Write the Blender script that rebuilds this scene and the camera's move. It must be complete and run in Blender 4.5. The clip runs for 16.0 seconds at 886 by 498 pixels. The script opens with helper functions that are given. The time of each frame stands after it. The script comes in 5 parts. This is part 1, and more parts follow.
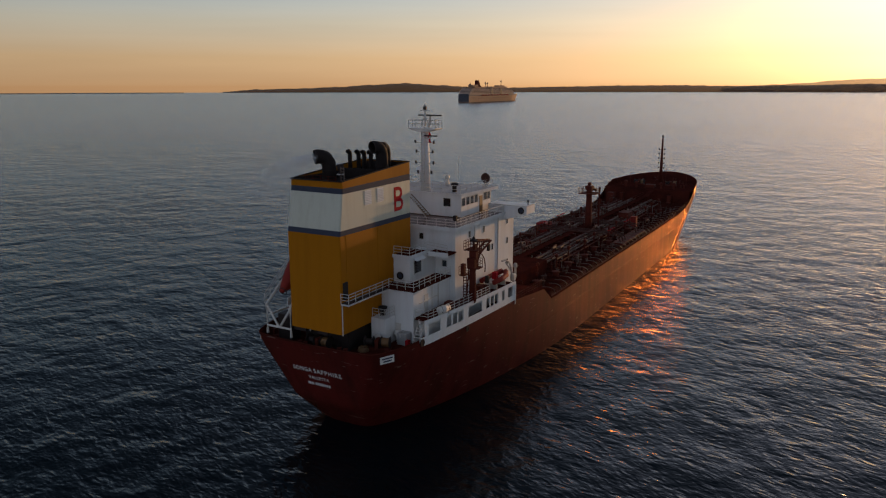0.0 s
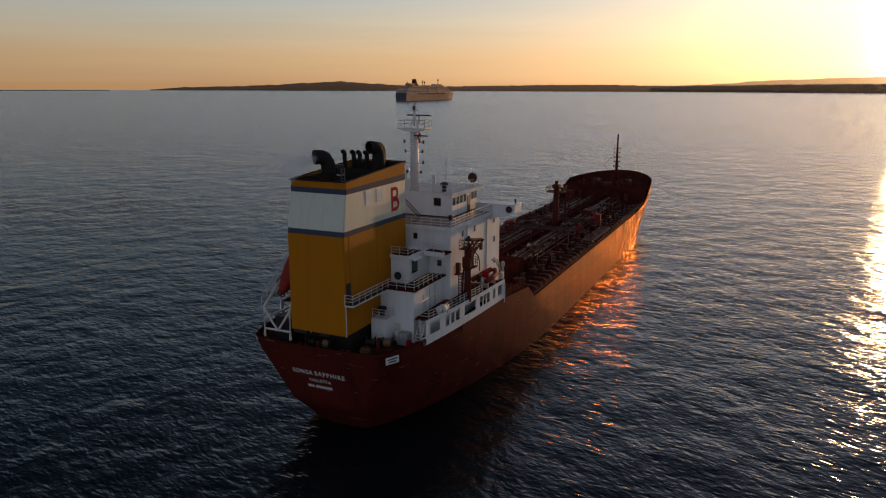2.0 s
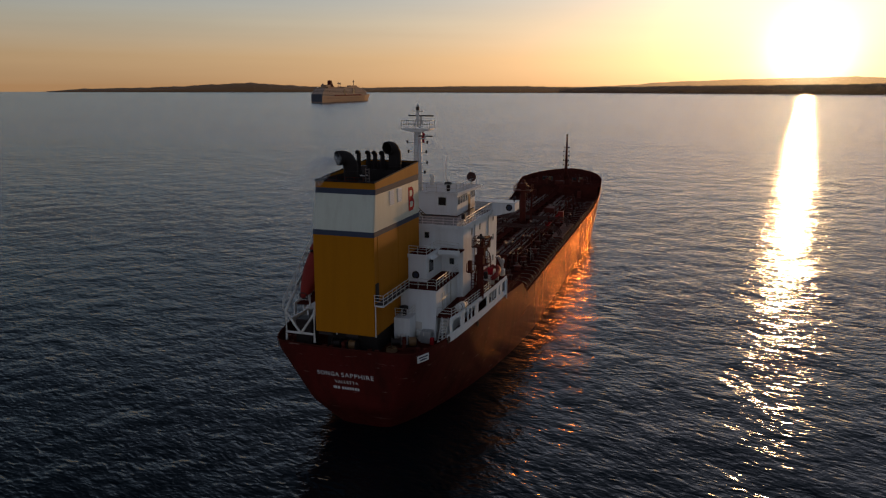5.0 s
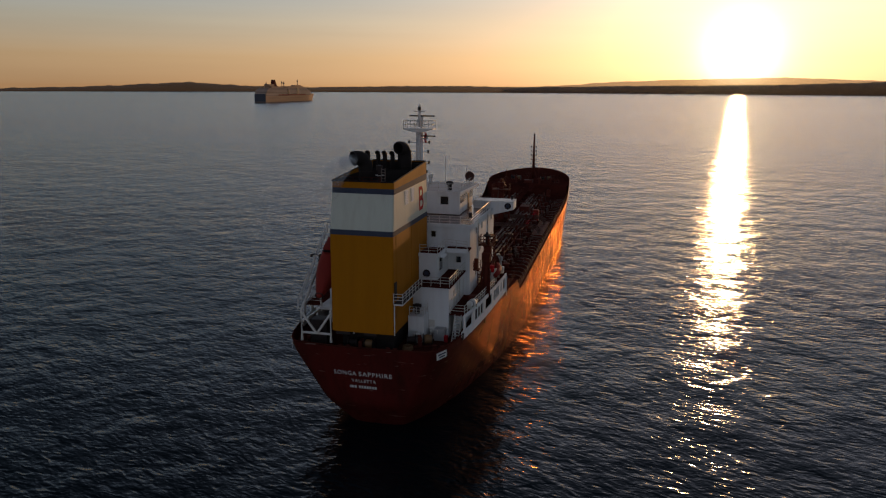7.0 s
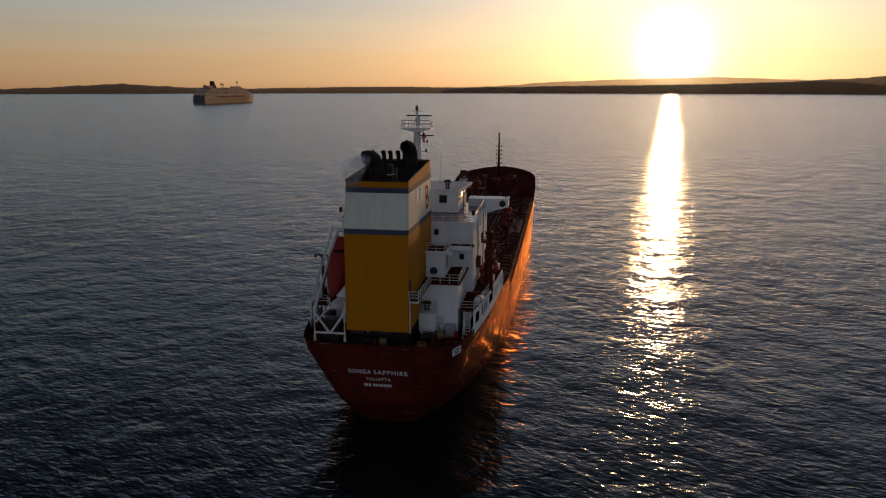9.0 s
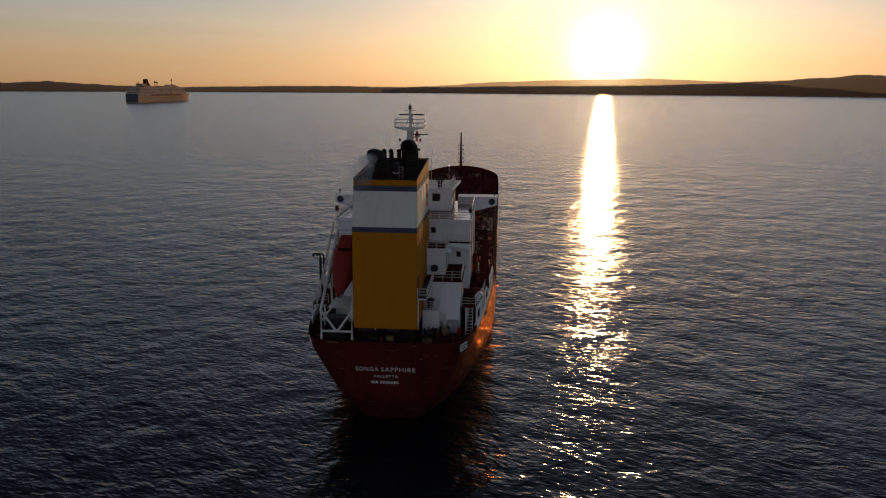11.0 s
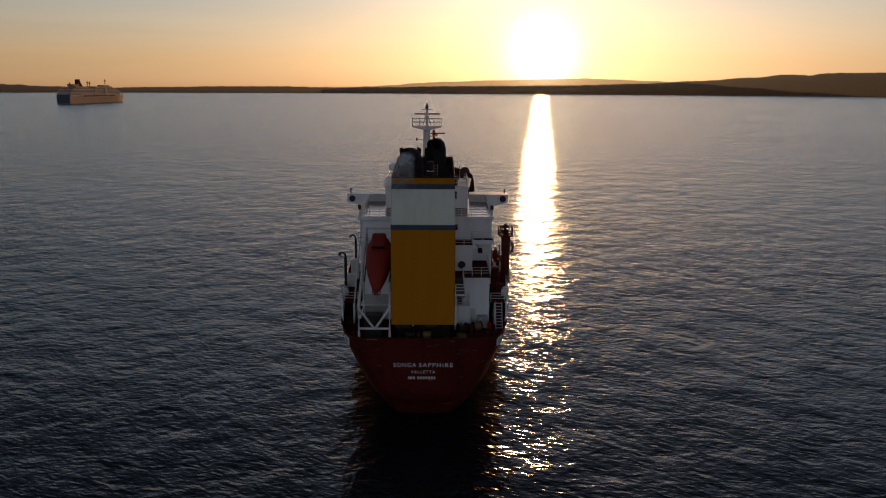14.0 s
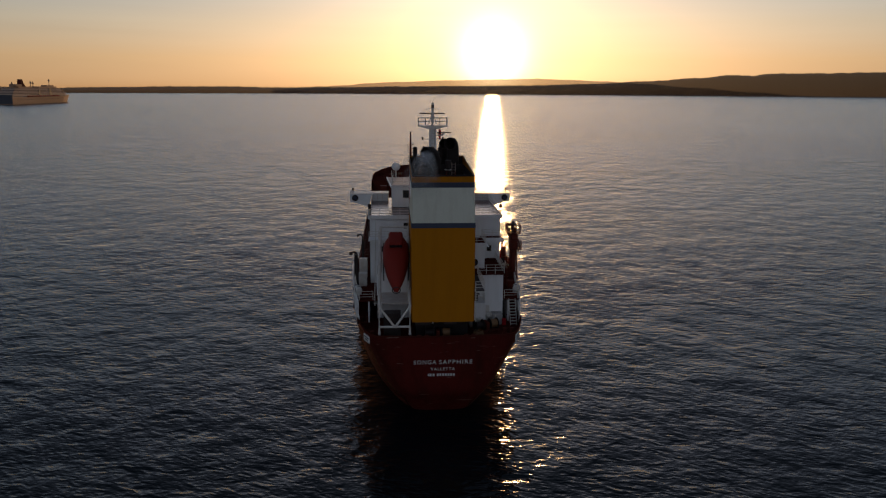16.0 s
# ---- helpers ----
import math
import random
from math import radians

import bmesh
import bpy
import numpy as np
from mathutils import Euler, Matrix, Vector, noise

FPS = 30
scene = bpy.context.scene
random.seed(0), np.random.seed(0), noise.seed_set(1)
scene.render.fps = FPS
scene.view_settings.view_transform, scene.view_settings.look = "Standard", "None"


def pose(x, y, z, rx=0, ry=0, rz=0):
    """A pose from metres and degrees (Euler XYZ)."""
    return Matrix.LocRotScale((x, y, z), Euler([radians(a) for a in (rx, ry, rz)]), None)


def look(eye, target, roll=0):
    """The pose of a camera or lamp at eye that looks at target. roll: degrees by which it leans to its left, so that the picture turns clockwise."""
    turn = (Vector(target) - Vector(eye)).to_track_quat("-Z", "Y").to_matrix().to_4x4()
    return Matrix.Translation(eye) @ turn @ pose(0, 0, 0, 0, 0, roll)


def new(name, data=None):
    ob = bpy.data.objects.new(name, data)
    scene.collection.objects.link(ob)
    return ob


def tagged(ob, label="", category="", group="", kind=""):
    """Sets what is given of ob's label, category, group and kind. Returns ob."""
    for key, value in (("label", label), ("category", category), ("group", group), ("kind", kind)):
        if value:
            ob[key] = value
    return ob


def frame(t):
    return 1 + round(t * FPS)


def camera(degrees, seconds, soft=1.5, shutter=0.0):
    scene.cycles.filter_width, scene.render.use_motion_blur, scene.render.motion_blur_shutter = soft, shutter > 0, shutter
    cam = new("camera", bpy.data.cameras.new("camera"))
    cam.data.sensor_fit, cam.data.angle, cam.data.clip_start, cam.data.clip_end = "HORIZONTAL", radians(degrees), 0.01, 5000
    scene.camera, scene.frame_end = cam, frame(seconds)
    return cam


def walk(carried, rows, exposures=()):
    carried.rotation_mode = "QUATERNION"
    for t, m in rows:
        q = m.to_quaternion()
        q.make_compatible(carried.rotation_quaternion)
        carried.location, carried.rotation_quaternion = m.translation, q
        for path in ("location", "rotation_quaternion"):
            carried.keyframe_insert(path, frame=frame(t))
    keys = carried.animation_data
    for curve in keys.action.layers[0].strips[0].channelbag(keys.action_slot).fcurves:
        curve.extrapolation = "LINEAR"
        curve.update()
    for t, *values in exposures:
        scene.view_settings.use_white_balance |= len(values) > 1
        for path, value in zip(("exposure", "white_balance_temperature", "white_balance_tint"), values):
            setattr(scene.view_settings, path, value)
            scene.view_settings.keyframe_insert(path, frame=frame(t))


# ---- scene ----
cam = camera(61.2, 16.0, soft=1.2)
PATH = [
    (0, (48.864, -59.406, 37.599), (47.903, -57.704, 37.173), -0.1),
    (0.5, (47.443, -60.21, 37.712), (46.522, -58.487, 37.285), 0.1),
    (1, (46.003, -61.072, 37.762), (45.121, -59.329, 37.333), 0.1),
    (1.5, (44.525, -61.97, 37.773), (43.68, -60.208, 37.345), 0.1),
    (2, (42.915, -62.822, 37.772), (42.106, -61.045, 37.343), 0.2),
    (2.5, (41.2, -63.765, 37.748), (40.425, -61.971, 37.32), 0.3),
    (3, (39.511, -64.704, 37.693), (38.771, -62.895, 37.266), 0.3),
    (3.5, (37.825, -65.603, 37.668), (37.119, -63.781, 37.242), 0.2),
    (4, (36.102, -66.473, 37.661), (35.431, -64.637, 37.236), 0.2),
    (6.5, (27.494, -70.424, 37.7), (27.001, -68.533, 37.274), 0.2),
    (7, (25.744, -71.204, 37.72), (25.287, -69.304, 37.295), 0.3),
    (7.5, (24.028, -71.959, 37.699), (23.608, -70.051, 37.274), 0.3),
    (8, (22.314, -72.642, 37.657), (21.931, -70.726, 37.233), 0.1),
    (10.5, (13.541, -75.225, 37.567), (13.351, -73.28, 37.144), 0.4),
    (11, (11.866, -75.707, 37.54), (11.718, -73.758, 37.117), 0.4),
    (11.5, (10.228, -76.148, 37.505), (10.122, -74.196, 37.082), 0.3),
    (12, (8.588, -76.55, 37.485), (8.523, -74.596, 37.063), 0.3),
    (12.5, (6.906, -76.937, 37.457), (6.884, -74.982, 37.036), 0.3),
    (13, (5.258, -77.181, 37.444), (5.261, -75.226, 37.022), 0.4),
    (13.5, (3.573, -77.381, 37.442), (3.577, -75.427, 37.019), 0.3),
    (14, (1.801, -77.596, 37.415), (1.809, -75.641, 36.993), 0.3),
    (14.5, (-0.067, -77.787, 37.359), (-0.032, -75.833, 36.937), 0.4),
    (15, (-1.993, -77.945, 37.332), (-1.922, -75.991, 36.911), 0.5),
    (15.5, (-3.772, -78.098, 37.323), (-3.668, -76.145, 36.903), 0.5),
    (16, (-5.297, -78.205, 37.307), (-5.166, -76.254, 36.886), 0.3),
]
walk(cam, [(t, look(eye, target, roll)) for t, eye, target, roll in PATH], exposures=[(0, 2.12), (2, 2.0), (4, 1.8), (7, 1.66), (11, 1.58), (16, 1.53)])


# ---------------------------------------------------------------- light
SUN_AZ = radians(7.5)      # from the ship's bow towards starboard
SUN_EL = radians(2.45)

SUN_DIR = Vector((math.sin(SUN_AZ) * math.cos(SUN_EL), math.cos(SUN_AZ) * math.cos(SUN_EL), math.sin(SUN_EL)))


def make_world():
    world = bpy.data.worlds.new("evening_sky")
    scene.world = world
    world.use_nodes = True
    nt = world.node_tree
    nt.nodes.clear()
    out = nt.nodes.new("ShaderNodeOutputWorld")
    sky = nt.nodes.new("ShaderNodeTexSky")
    sky.sky_type = "NISHITA"
    sky.sun_disc = False
    sky.sun_elevation = SUN_EL
    sky.sun_rotation = SUN_AZ
    sky.altitude = 30
    sky.air_density = 1.0
    sky.dust_density = 1.6
    sky.ozone_density = 1.5
    def node(kind, **inputs):
        n = nt.nodes.new(kind)
        for k, v in inputs.items():
            n.inputs[int(k[1:])].default_value = v
        return n

    def math_node(op, a, b=None):
        n = nt.nodes.new("ShaderNodeMath")
        n.operation = op
        for k, v in enumerate((a, b)):
            if v is None:
                continue
            if isinstance(v, (int, float)):
                n.inputs[k].default_value = v
            else:
                nt.links.new(v, n.inputs[k])
        return n.outputs[0]

    def background(color, strength):
        n = nt.nodes.new("ShaderNodeBackground")
        if isinstance(color, tuple):
            n.inputs["Color"].default_value = (*color, 1)
        else:
            nt.links.new(color, n.inputs["Color"])
        if isinstance(strength, (int, float)):
            n.inputs["Strength"].default_value = strength
        else:
            nt.links.new(strength, n.inputs["Strength"])
        return n.outputs[0]

    soft = nt.nodes.new("ShaderNodeHueSaturation")
    soft.inputs["Saturation"].default_value = 0.7
    nt.links.new(sky.outputs[0], soft.inputs["Color"])
    co = nt.nodes.new("ShaderNodeTexCoord")
    split = nt.nodes.new("ShaderNodeSeparateXYZ")
    nt.links.new(co.outputs["Generated"], split.inputs[0])
    # thin high haze: peach at the horizon, pale blue-grey above, deeper overhead
    ramp = nt.nodes.new("ShaderNodeValToRGB")
    el = math_node("POWER", math_node("MAXIMUM", split.outputs["Z"], 0.0), 0.5)
    nt.links.new(el, ramp.inputs["Fac"])
    stops = HAZE
    while len(ramp.color_ramp.elements) < len(stops):
        ramp.color_ramp.elements.new(0.5)
    for e, (deg, col) in zip(ramp.color_ramp.elements, stops):
        e.position = math.sqrt(math.sin(radians(deg)))
        e.color = (*col, 1)
    # it brightens on the sun's side
    dot = nt.nodes.new("ShaderNodeVectorMath")
    dot.operation = "DOT_PRODUCT"
    dot.inputs[1].default_value = SUN_DIR
    nt.links.new(co.outputs["Generated"], dot.inputs[0])
    arc = math_node("ARCCOSINE", dot.outputs["Value"])
    toward = math_node("ADD", 0.40, math_node("MULTIPLY", math_node("EXPONENT", math_node("MULTIPLY", arc, -1 / radians(42.0))), 0.80))
    # faint streaks of high cloud
    stretch = nt.nodes.new("ShaderNodeMapping")
    stretch.inputs["Scale"].default_value = (2.2, 2.2, 38)
    nt.links.new(co.outputs["Generated"], stretch.inputs["Vector"])
    cloud = nt.nodes.new("ShaderNodeTexNoise")
    cloud.inputs["Scale"].default_value = 1.3
    cloud.inputs["Detail"].default_value = 4
    nt.links.new(stretch.outputs[0], cloud.inputs["Vector"])
    toward = math_node("MULTIPLY", toward, math_node("ADD", 0.90, math_node("MULTIPLY", cloud.outputs["Fac"], 0.2)))
    # the bright aureole round the low sun, wide and narrow
    wide = math_node("EXPONENT", math_node("MULTIPLY", arc, -1 / radians(13.0)))
    narrow = math_node("EXPONENT", math_node("MULTIPLY", math_node("POWER", math_node("DIVIDE", arc, radians(3.7)), 2.0), -1.0))
    core = math_node("EXPONENT", math_node("MULTIPLY", math_node("POWER", math_node("DIVIDE", arc, radians(2.0)), 2.0), -1.0))
    # pale blue evening light high above the sun
    veil = math_node("EXPONENT", math_node("MULTIPLY", math_node("POWER", math_node("DIVIDE", arc, radians(38.0)), 2.0), -1.0))
    rise = nt.nodes.new("ShaderNodeMapRange")
    rise.interpolation_type = "SMOOTHSTEP"
    rise.inputs["From Min"].default_value = math.sin(radians(6.5))
    rise.inputs["From Max"].default_value = math.sin(radians(15))
    nt.links.new(split.outputs["Z"], rise.inputs["Value"])
    veil = math_node("MULTIPLY", veil, rise.outputs[0])
    away = math_node("MAXIMUM", math_node("MULTIPLY", dot.outputs["Value"], -1.0), 0.0)  # dusk opposite the sun
    shells = [background(soft.outputs[0], SKY), background(ramp.outputs[0], toward),
              background((1.0, 0.48, 0.06), math_node("MULTIPLY", wide, GLOW_WIDE)),
              background((1.0, 0.68, 0.22), math_node("MULTIPLY", narrow, GLOW * 0.42)),
              background((1.0, 0.9, 0.65), math_node("MULTIPLY", core, GLOW)),
              background((0.54, 0.70, 1.0), math_node("MULTIPLY", veil, VEIL)),
              background((0.54, 0.6, 0.80), math_node("MULTIPLY", away, 0.11))]
    last = shells[0]
    for shell in shells[1:]:
        add = nt.nodes.new("ShaderNodeAddShader")
        nt.links.new(last, add.inputs[0])
        nt.links.new(shell, add.inputs[1])
        last = add.outputs[0]
    nt.links.new(last, out.inputs["Surface"])


SKY, GLOW_WIDE, VEIL = 0.008, 0.26, 0.2
HAZE = ((0, (0.170, 0.096, 0.046)), (2, (0.184, 0.124, 0.070)), (4.5, (0.156, 0.144, 0.118)), (7, (0.110, 0.140, 0.158)), (14, (0.070, 0.102, 0.138)), (25, (0.013, 0.023, 0.040)), (40, (0.006, 0.011, 0.020)), (80, (0.008, 0.016, 0.034)))
GLOW = 0.62
make_world()
sun_data = bpy.data.lights.new("sun", "SUN")
sun_data.energy = 0.5
sun_data.angle = radians(0.6)
sun_data.color = (1.0, 0.53, 0.21)
sun = new("sun", sun_data)
sun.matrix_world = look(SUN_DIR * 100, (0, 0, 0))


# ---------------------------------------------------------------- materials
def material(name, color, rough=0.5, metal=0.0, vary=0.25, scale=0.6, bump=0.02, fine=9.0, stain=None, stain_amount=0.5,
             streak=False, spec=0.5, coat=0.0):
    """A painted or plain surface with large stains, fine grain and a little relief."""
    m = bpy.data.materials.new(name)
    m.use_nodes = True
    nt = m.node_tree
    p = nt.nodes["Principled BSDF"]
    co = nt.nodes.new("ShaderNodeTexCoord")
    mp = nt.nodes.new("ShaderNodeMapping")
    nt.links.new(co.outputs["Object"], mp.inputs["Vector"])
    if streak:
        mp.inputs["Scale"].default_value = (1.6, 1.6, 0.16)
    big = nt.nodes.new("ShaderNodeTexNoise")
    big.inputs["Scale"].default_value = scale
    big.inputs["Detail"].default_value = 5
    big.inputs["Roughness"].default_value = 0.65
    nt.links.new(mp.outputs[0], big.inputs["Vector"])
    small = nt.nodes.new("ShaderNodeTexNoise")
    small.inputs["Scale"].default_value = fine
    small.inputs["Detail"].default_value = 4
    nt.links.new(co.outputs["Object"], small.inputs["Vector"])
    ramp = nt.nodes.new("ShaderNodeMapRange")
    ramp.inputs["From Min"].default_value = 0.45
    ramp.inputs["From Max"].default_value = 0.75
    nt.links.new(big.outputs["Fac"], ramp.inputs["Value"])
    mul = nt.nodes.new("ShaderNodeMath")
    mul.operation = "MULTIPLY"
    mul.inputs[1].default_value = stain_amount if stain else vary
    nt.links.new(ramp.outputs[0], mul.inputs[0])
    mix = nt.nodes.new("ShaderNodeMix")
    mix.data_type = "RGBA"
    mix.inputs["A"].default_value = (*color, 1)
    mix.inputs["B"].default_value = (*(stain or [c * 0.55 for c in color]), 1)
    nt.links.new(mul.outputs[0], mix.inputs["Factor"])
    grain = nt.nodes.new("ShaderNodeMix")
    grain.data_type = "RGBA"
    grain.blend_type = "MULTIPLY"
    grain.inputs["Factor"].default_value = vary
    nt.links.new(mix.outputs["Result"], grain.inputs["A"])
    nt.links.new(small.outputs["Fac"], grain.inputs["B"])
    nt.links.new(grain.outputs["Result"], p.inputs["Base Color"])
    rr = nt.nodes.new("ShaderNodeMapRange")
    rr.inputs["To Min"].default_value = max(0.02, rough - 0.12)
    rr.inputs["To Max"].default_value = min(1.0, rough + 0.12)
    nt.links.new(big.outputs["Fac"], rr.inputs["Value"])
    nt.links.new(rr.outputs[0], p.inputs["Roughness"])
    p.inputs["Metallic"].default_value = metal
    p.inputs["Specular IOR Level"].default_value = spec
    p.inputs["Coat Weight"].default_value = coat
    if bump:
        b = nt.nodes.new("ShaderNodeBump")
        b.inputs["Distance"].default_value = bump
        b.inputs["Strength"].default_value = 0.6
        nt.links.new(small.outputs["Fac"], b.inputs["Height"])
        nt.links.new(b.outputs[0], p.inputs["Normal"])
    return m


# scale per metre, stretch along the crests, turn, height, sharp crests
WAVES = ((0.03, 0.8, 20, 0.4, False), (0.07, 0.7, -30, 0.43, False), (0.15, 0.8, -5, 0.36, False), (0.3, 1.4, -24, 0.16, True), (0.6, 1.6, -11, 0.108, True), (1.2, 1.8, -20, 0.07, True), (2.6, 1.7, -8, 0.032, False), (6.0, 1.6, 4, 0.009, False))


def sea_material():
    """Dark evening sea: wind ripples on short steep waves, whose slopes are the same near and far."""
    m = bpy.data.materials.new("sea_water")
    m.use_nodes = True
    nt = m.node_tree
    p = nt.nodes["Principled BSDF"]
    p.inputs["Base Color"].default_value = (0.002, 0.006, 0.008, 1)
    p.inputs["IOR"].default_value = 1.333
    p.inputs["Roughness"].default_value = 0.17
    co = nt.nodes.new("ShaderNodeTexCoord")

    def op(kind, a, b=None):
        n = nt.nodes.new("ShaderNodeMath")
        n.operation = kind
        for k, v in enumerate((a, b)):
            if v is None:
                continue
            if isinstance(v, (int, float)):
                n.inputs[k].default_value = v
            else:
                nt.links.new(v, n.inputs[k])
        return n.outputs[0]

    def height(dx, dy):
        shift = nt.nodes.new("ShaderNodeVectorMath")
        shift.inputs[1].default_value = (dx, dy, 0)
        nt.links.new(co.outputs["Object"], shift.inputs[0])
        total = None
        for scale, stretch, turn, tall, sharp in WAVES:
            mp = nt.nodes.new("ShaderNodeMapping")
            mp.vector_type = "TEXTURE"
            mp.inputs["Rotation"].default_value = (0, 0, radians(turn))
            mp.inputs["Scale"].default_value = (stretch, 1, 1)
            nt.links.new(shift.outputs[0], mp.inputs["Vector"])
            n = nt.nodes.new("ShaderNodeTexNoise")
            n.inputs["Scale"].default_value = scale
            n.inputs["Detail"].default_value = 1
            n.inputs["Distortion"].default_value = 0.25
            nt.links.new(mp.outputs[0], n.inputs["Vector"])
            h = n.outputs["Fac"]
            if sharp:
                c = op("SUBTRACT", h, 0.5)
                h = op("MULTIPLY", op("SQRT", op("ADD", op("MULTIPLY", c, c), 0.0016)), -2.0)
            h = op("MULTIPLY", h, tall)
            total = h if total is None else op("ADD", total, h)
        return total

    step = 0.06
    here, east, north = height(0, 0), height(step, 0), height(0, step)
    # gusts: long patches of rougher and smoother water
    mp = nt.nodes.new("ShaderNodeMapping")
    mp.inputs["Scale"].default_value = (0.35, 1, 1)
    nt.links.new(co.outputs["Object"], mp.inputs["Vector"])
    gust = nt.nodes.new("ShaderNodeTexNoise")
    gust.inputs["Scale"].default_value = 0.011
    gust.inputs["Detail"].default_value = 4
    nt.links.new(mp.outputs[0], gust.inputs["Vector"])
    amp = nt.nodes.new("ShaderNodeMapRange")
    amp.inputs["From Min"].default_value = 0.3
    amp.inputs["From Max"].default_value = 0.7
    amp.inputs["To Min"].default_value = 0.75 * SWELL / step
    amp.inputs["To Max"].default_value = 1.2 * SWELL / step
    nt.links.new(gust.outputs["Fac"], amp.inputs["Value"])
    # thin calm slicks drawn out across the bay
    mp = nt.nodes.new("ShaderNodeMapping")
    mp.vector_type = "TEXTURE"
    mp.inputs["Rotation"].default_value = (0, 0, radians(9))
    mp.inputs["Scale"].default_value = (14, 1, 1)
    nt.links.new(co.outputs["Object"], mp.inputs["Vector"])
    slick = nt.nodes.new("ShaderNodeTexNoise")
    slick.inputs["Scale"].default_value = 0.02
    slick.inputs["Detail"].default_value = 2
    nt.links.new(mp.outputs[0], slick.inputs["Vector"])
    calm = nt.nodes.new("ShaderNodeMapRange")
    calm.inputs["From Min"].default_value = 0.66
    calm.inputs["From Max"].default_value = 0.72
    calm.inputs["To Min"].default_value = 1.0
    calm.inputs["To Max"].default_value = 0.35
    nt.links.new(slick.outputs["Fac"], calm.inputs["Value"])
    rough = op("MULTIPLY", amp.outputs[0], calm.outputs[0])
    tilt = nt.nodes.new("ShaderNodeCombineXYZ")
    nt.links.new(op("MULTIPLY", op("MULTIPLY", op("SUBTRACT", here, east), rough), 0.6), tilt.inputs[0])
    # constant lean astern added to every slope, so the sea mirrors higher, bluer sky
    nt.links.new(op("SUBTRACT", op("MULTIPLY", op("SUBTRACT", here, north), rough), ASTERN_LEAN), tilt.inputs[1])
    tilt.inputs[2].default_value = 1.0
    unit = nt.nodes.new("ShaderNodeVectorMath")
    unit.operation = "NORMALIZE"
    nt.links.new(tilt.outputs[0], unit.inputs[0])
    # steep little waves hide one another at a low angle, so the gloss stays well under a full mirror's
    gloss = nt.nodes.new("ShaderNodeBsdfGlossy")
    gloss.distribution = "BECKMANN"
    gloss.inputs["Roughness"].default_value = 0.22
    mirror = nt.nodes.new("ShaderNodeFresnel")
    mirror.inputs["IOR"].default_value = 1.333
    mix = nt.nodes.new("ShaderNodeMixShader")
    p.inputs["Specular IOR Level"].default_value = 0.0
    for socket in (p.inputs["Normal"], gloss.inputs["Normal"], mirror.inputs["Normal"]):
        nt.links.new(unit.outputs[0], socket)
    nt.links.new(op("MINIMUM", mirror.outputs[0], GLOSS_MOST), mix.inputs["Fac"])
    nt.links.new(p.outputs[0], mix.inputs[1])
    nt.links.new(gloss.outputs[0], mix.inputs[2])
    nt.links.new(mix.outputs[0], nt.nodes["Material Output"].inputs["Surface"])
    return m


GLOSS_MOST = 0.8


SWELL, ASTERN_LEAN = 1.5, 0.062


def hull_material():
    """Old dark red hull paint, with the low sun's golden sheen put into its gloss as an orange tint."""
    m = material("hull_red_paint", (0.115, 0.013, 0.010), 0.6, spec=0.1, stain=(0.035, 0.009, 0.006), stain_amount=0.7, vary=0.3, scale=0.25, streak=True, bump=0.012, fine=3)
    nt = m.node_tree
    p, out = nt.nodes["Principled BSDF"], nt.nodes["Material Output"]
    # pale scuffs left by tugs and fenders
    co = nt.nodes.new("ShaderNodeTexCoord")
    mp = nt.nodes.new("ShaderNodeMapping")
    mp.inputs["Scale"].default_value = (0.5, 0.5, 3.2)
    nt.links.new(co.outputs["Object"], mp.inputs["Vector"])
    n = nt.nodes.new("ShaderNodeTexNoise")
    n.inputs["Scale"].default_value = 1.1
    n.inputs["Detail"].default_value = 5
    nt.links.new(mp.outputs[0], n.inputs["Vector"])
    r = nt.nodes.new("ShaderNodeMapRange")
    r.inputs["From Min"].default_value = 0.66
    r.inputs["From Max"].default_value = 0.70
    r.inputs["To Max"].default_value = 0.6
    nt.links.new(n.outputs["Fac"], r.inputs["Value"])
    was = p.inputs["Base Color"].links[0].from_socket
    sc = nt.nodes.new("ShaderNodeMix")
    sc.data_type = "RGBA"
    sc.inputs["B"].default_value = (0.26, 0.17, 0.14, 1)
    nt.links.new(r.outputs[0], sc.inputs["Factor"])
    nt.links.new(was, sc.inputs["A"])
    nt.links.new(sc.outputs["Result"], p.inputs["Base Color"])
    # orange gloss colour stands in for the sun's gold along the side
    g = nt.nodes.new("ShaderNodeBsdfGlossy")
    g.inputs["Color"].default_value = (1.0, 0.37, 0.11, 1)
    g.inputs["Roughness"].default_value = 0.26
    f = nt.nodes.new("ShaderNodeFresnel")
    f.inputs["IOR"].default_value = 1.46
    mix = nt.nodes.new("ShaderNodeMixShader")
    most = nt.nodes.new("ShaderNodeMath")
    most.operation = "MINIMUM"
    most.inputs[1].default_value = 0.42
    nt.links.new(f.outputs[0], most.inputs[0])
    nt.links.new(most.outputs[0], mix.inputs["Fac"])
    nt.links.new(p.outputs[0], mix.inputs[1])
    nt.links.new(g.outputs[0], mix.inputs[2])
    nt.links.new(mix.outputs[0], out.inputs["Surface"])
    return m


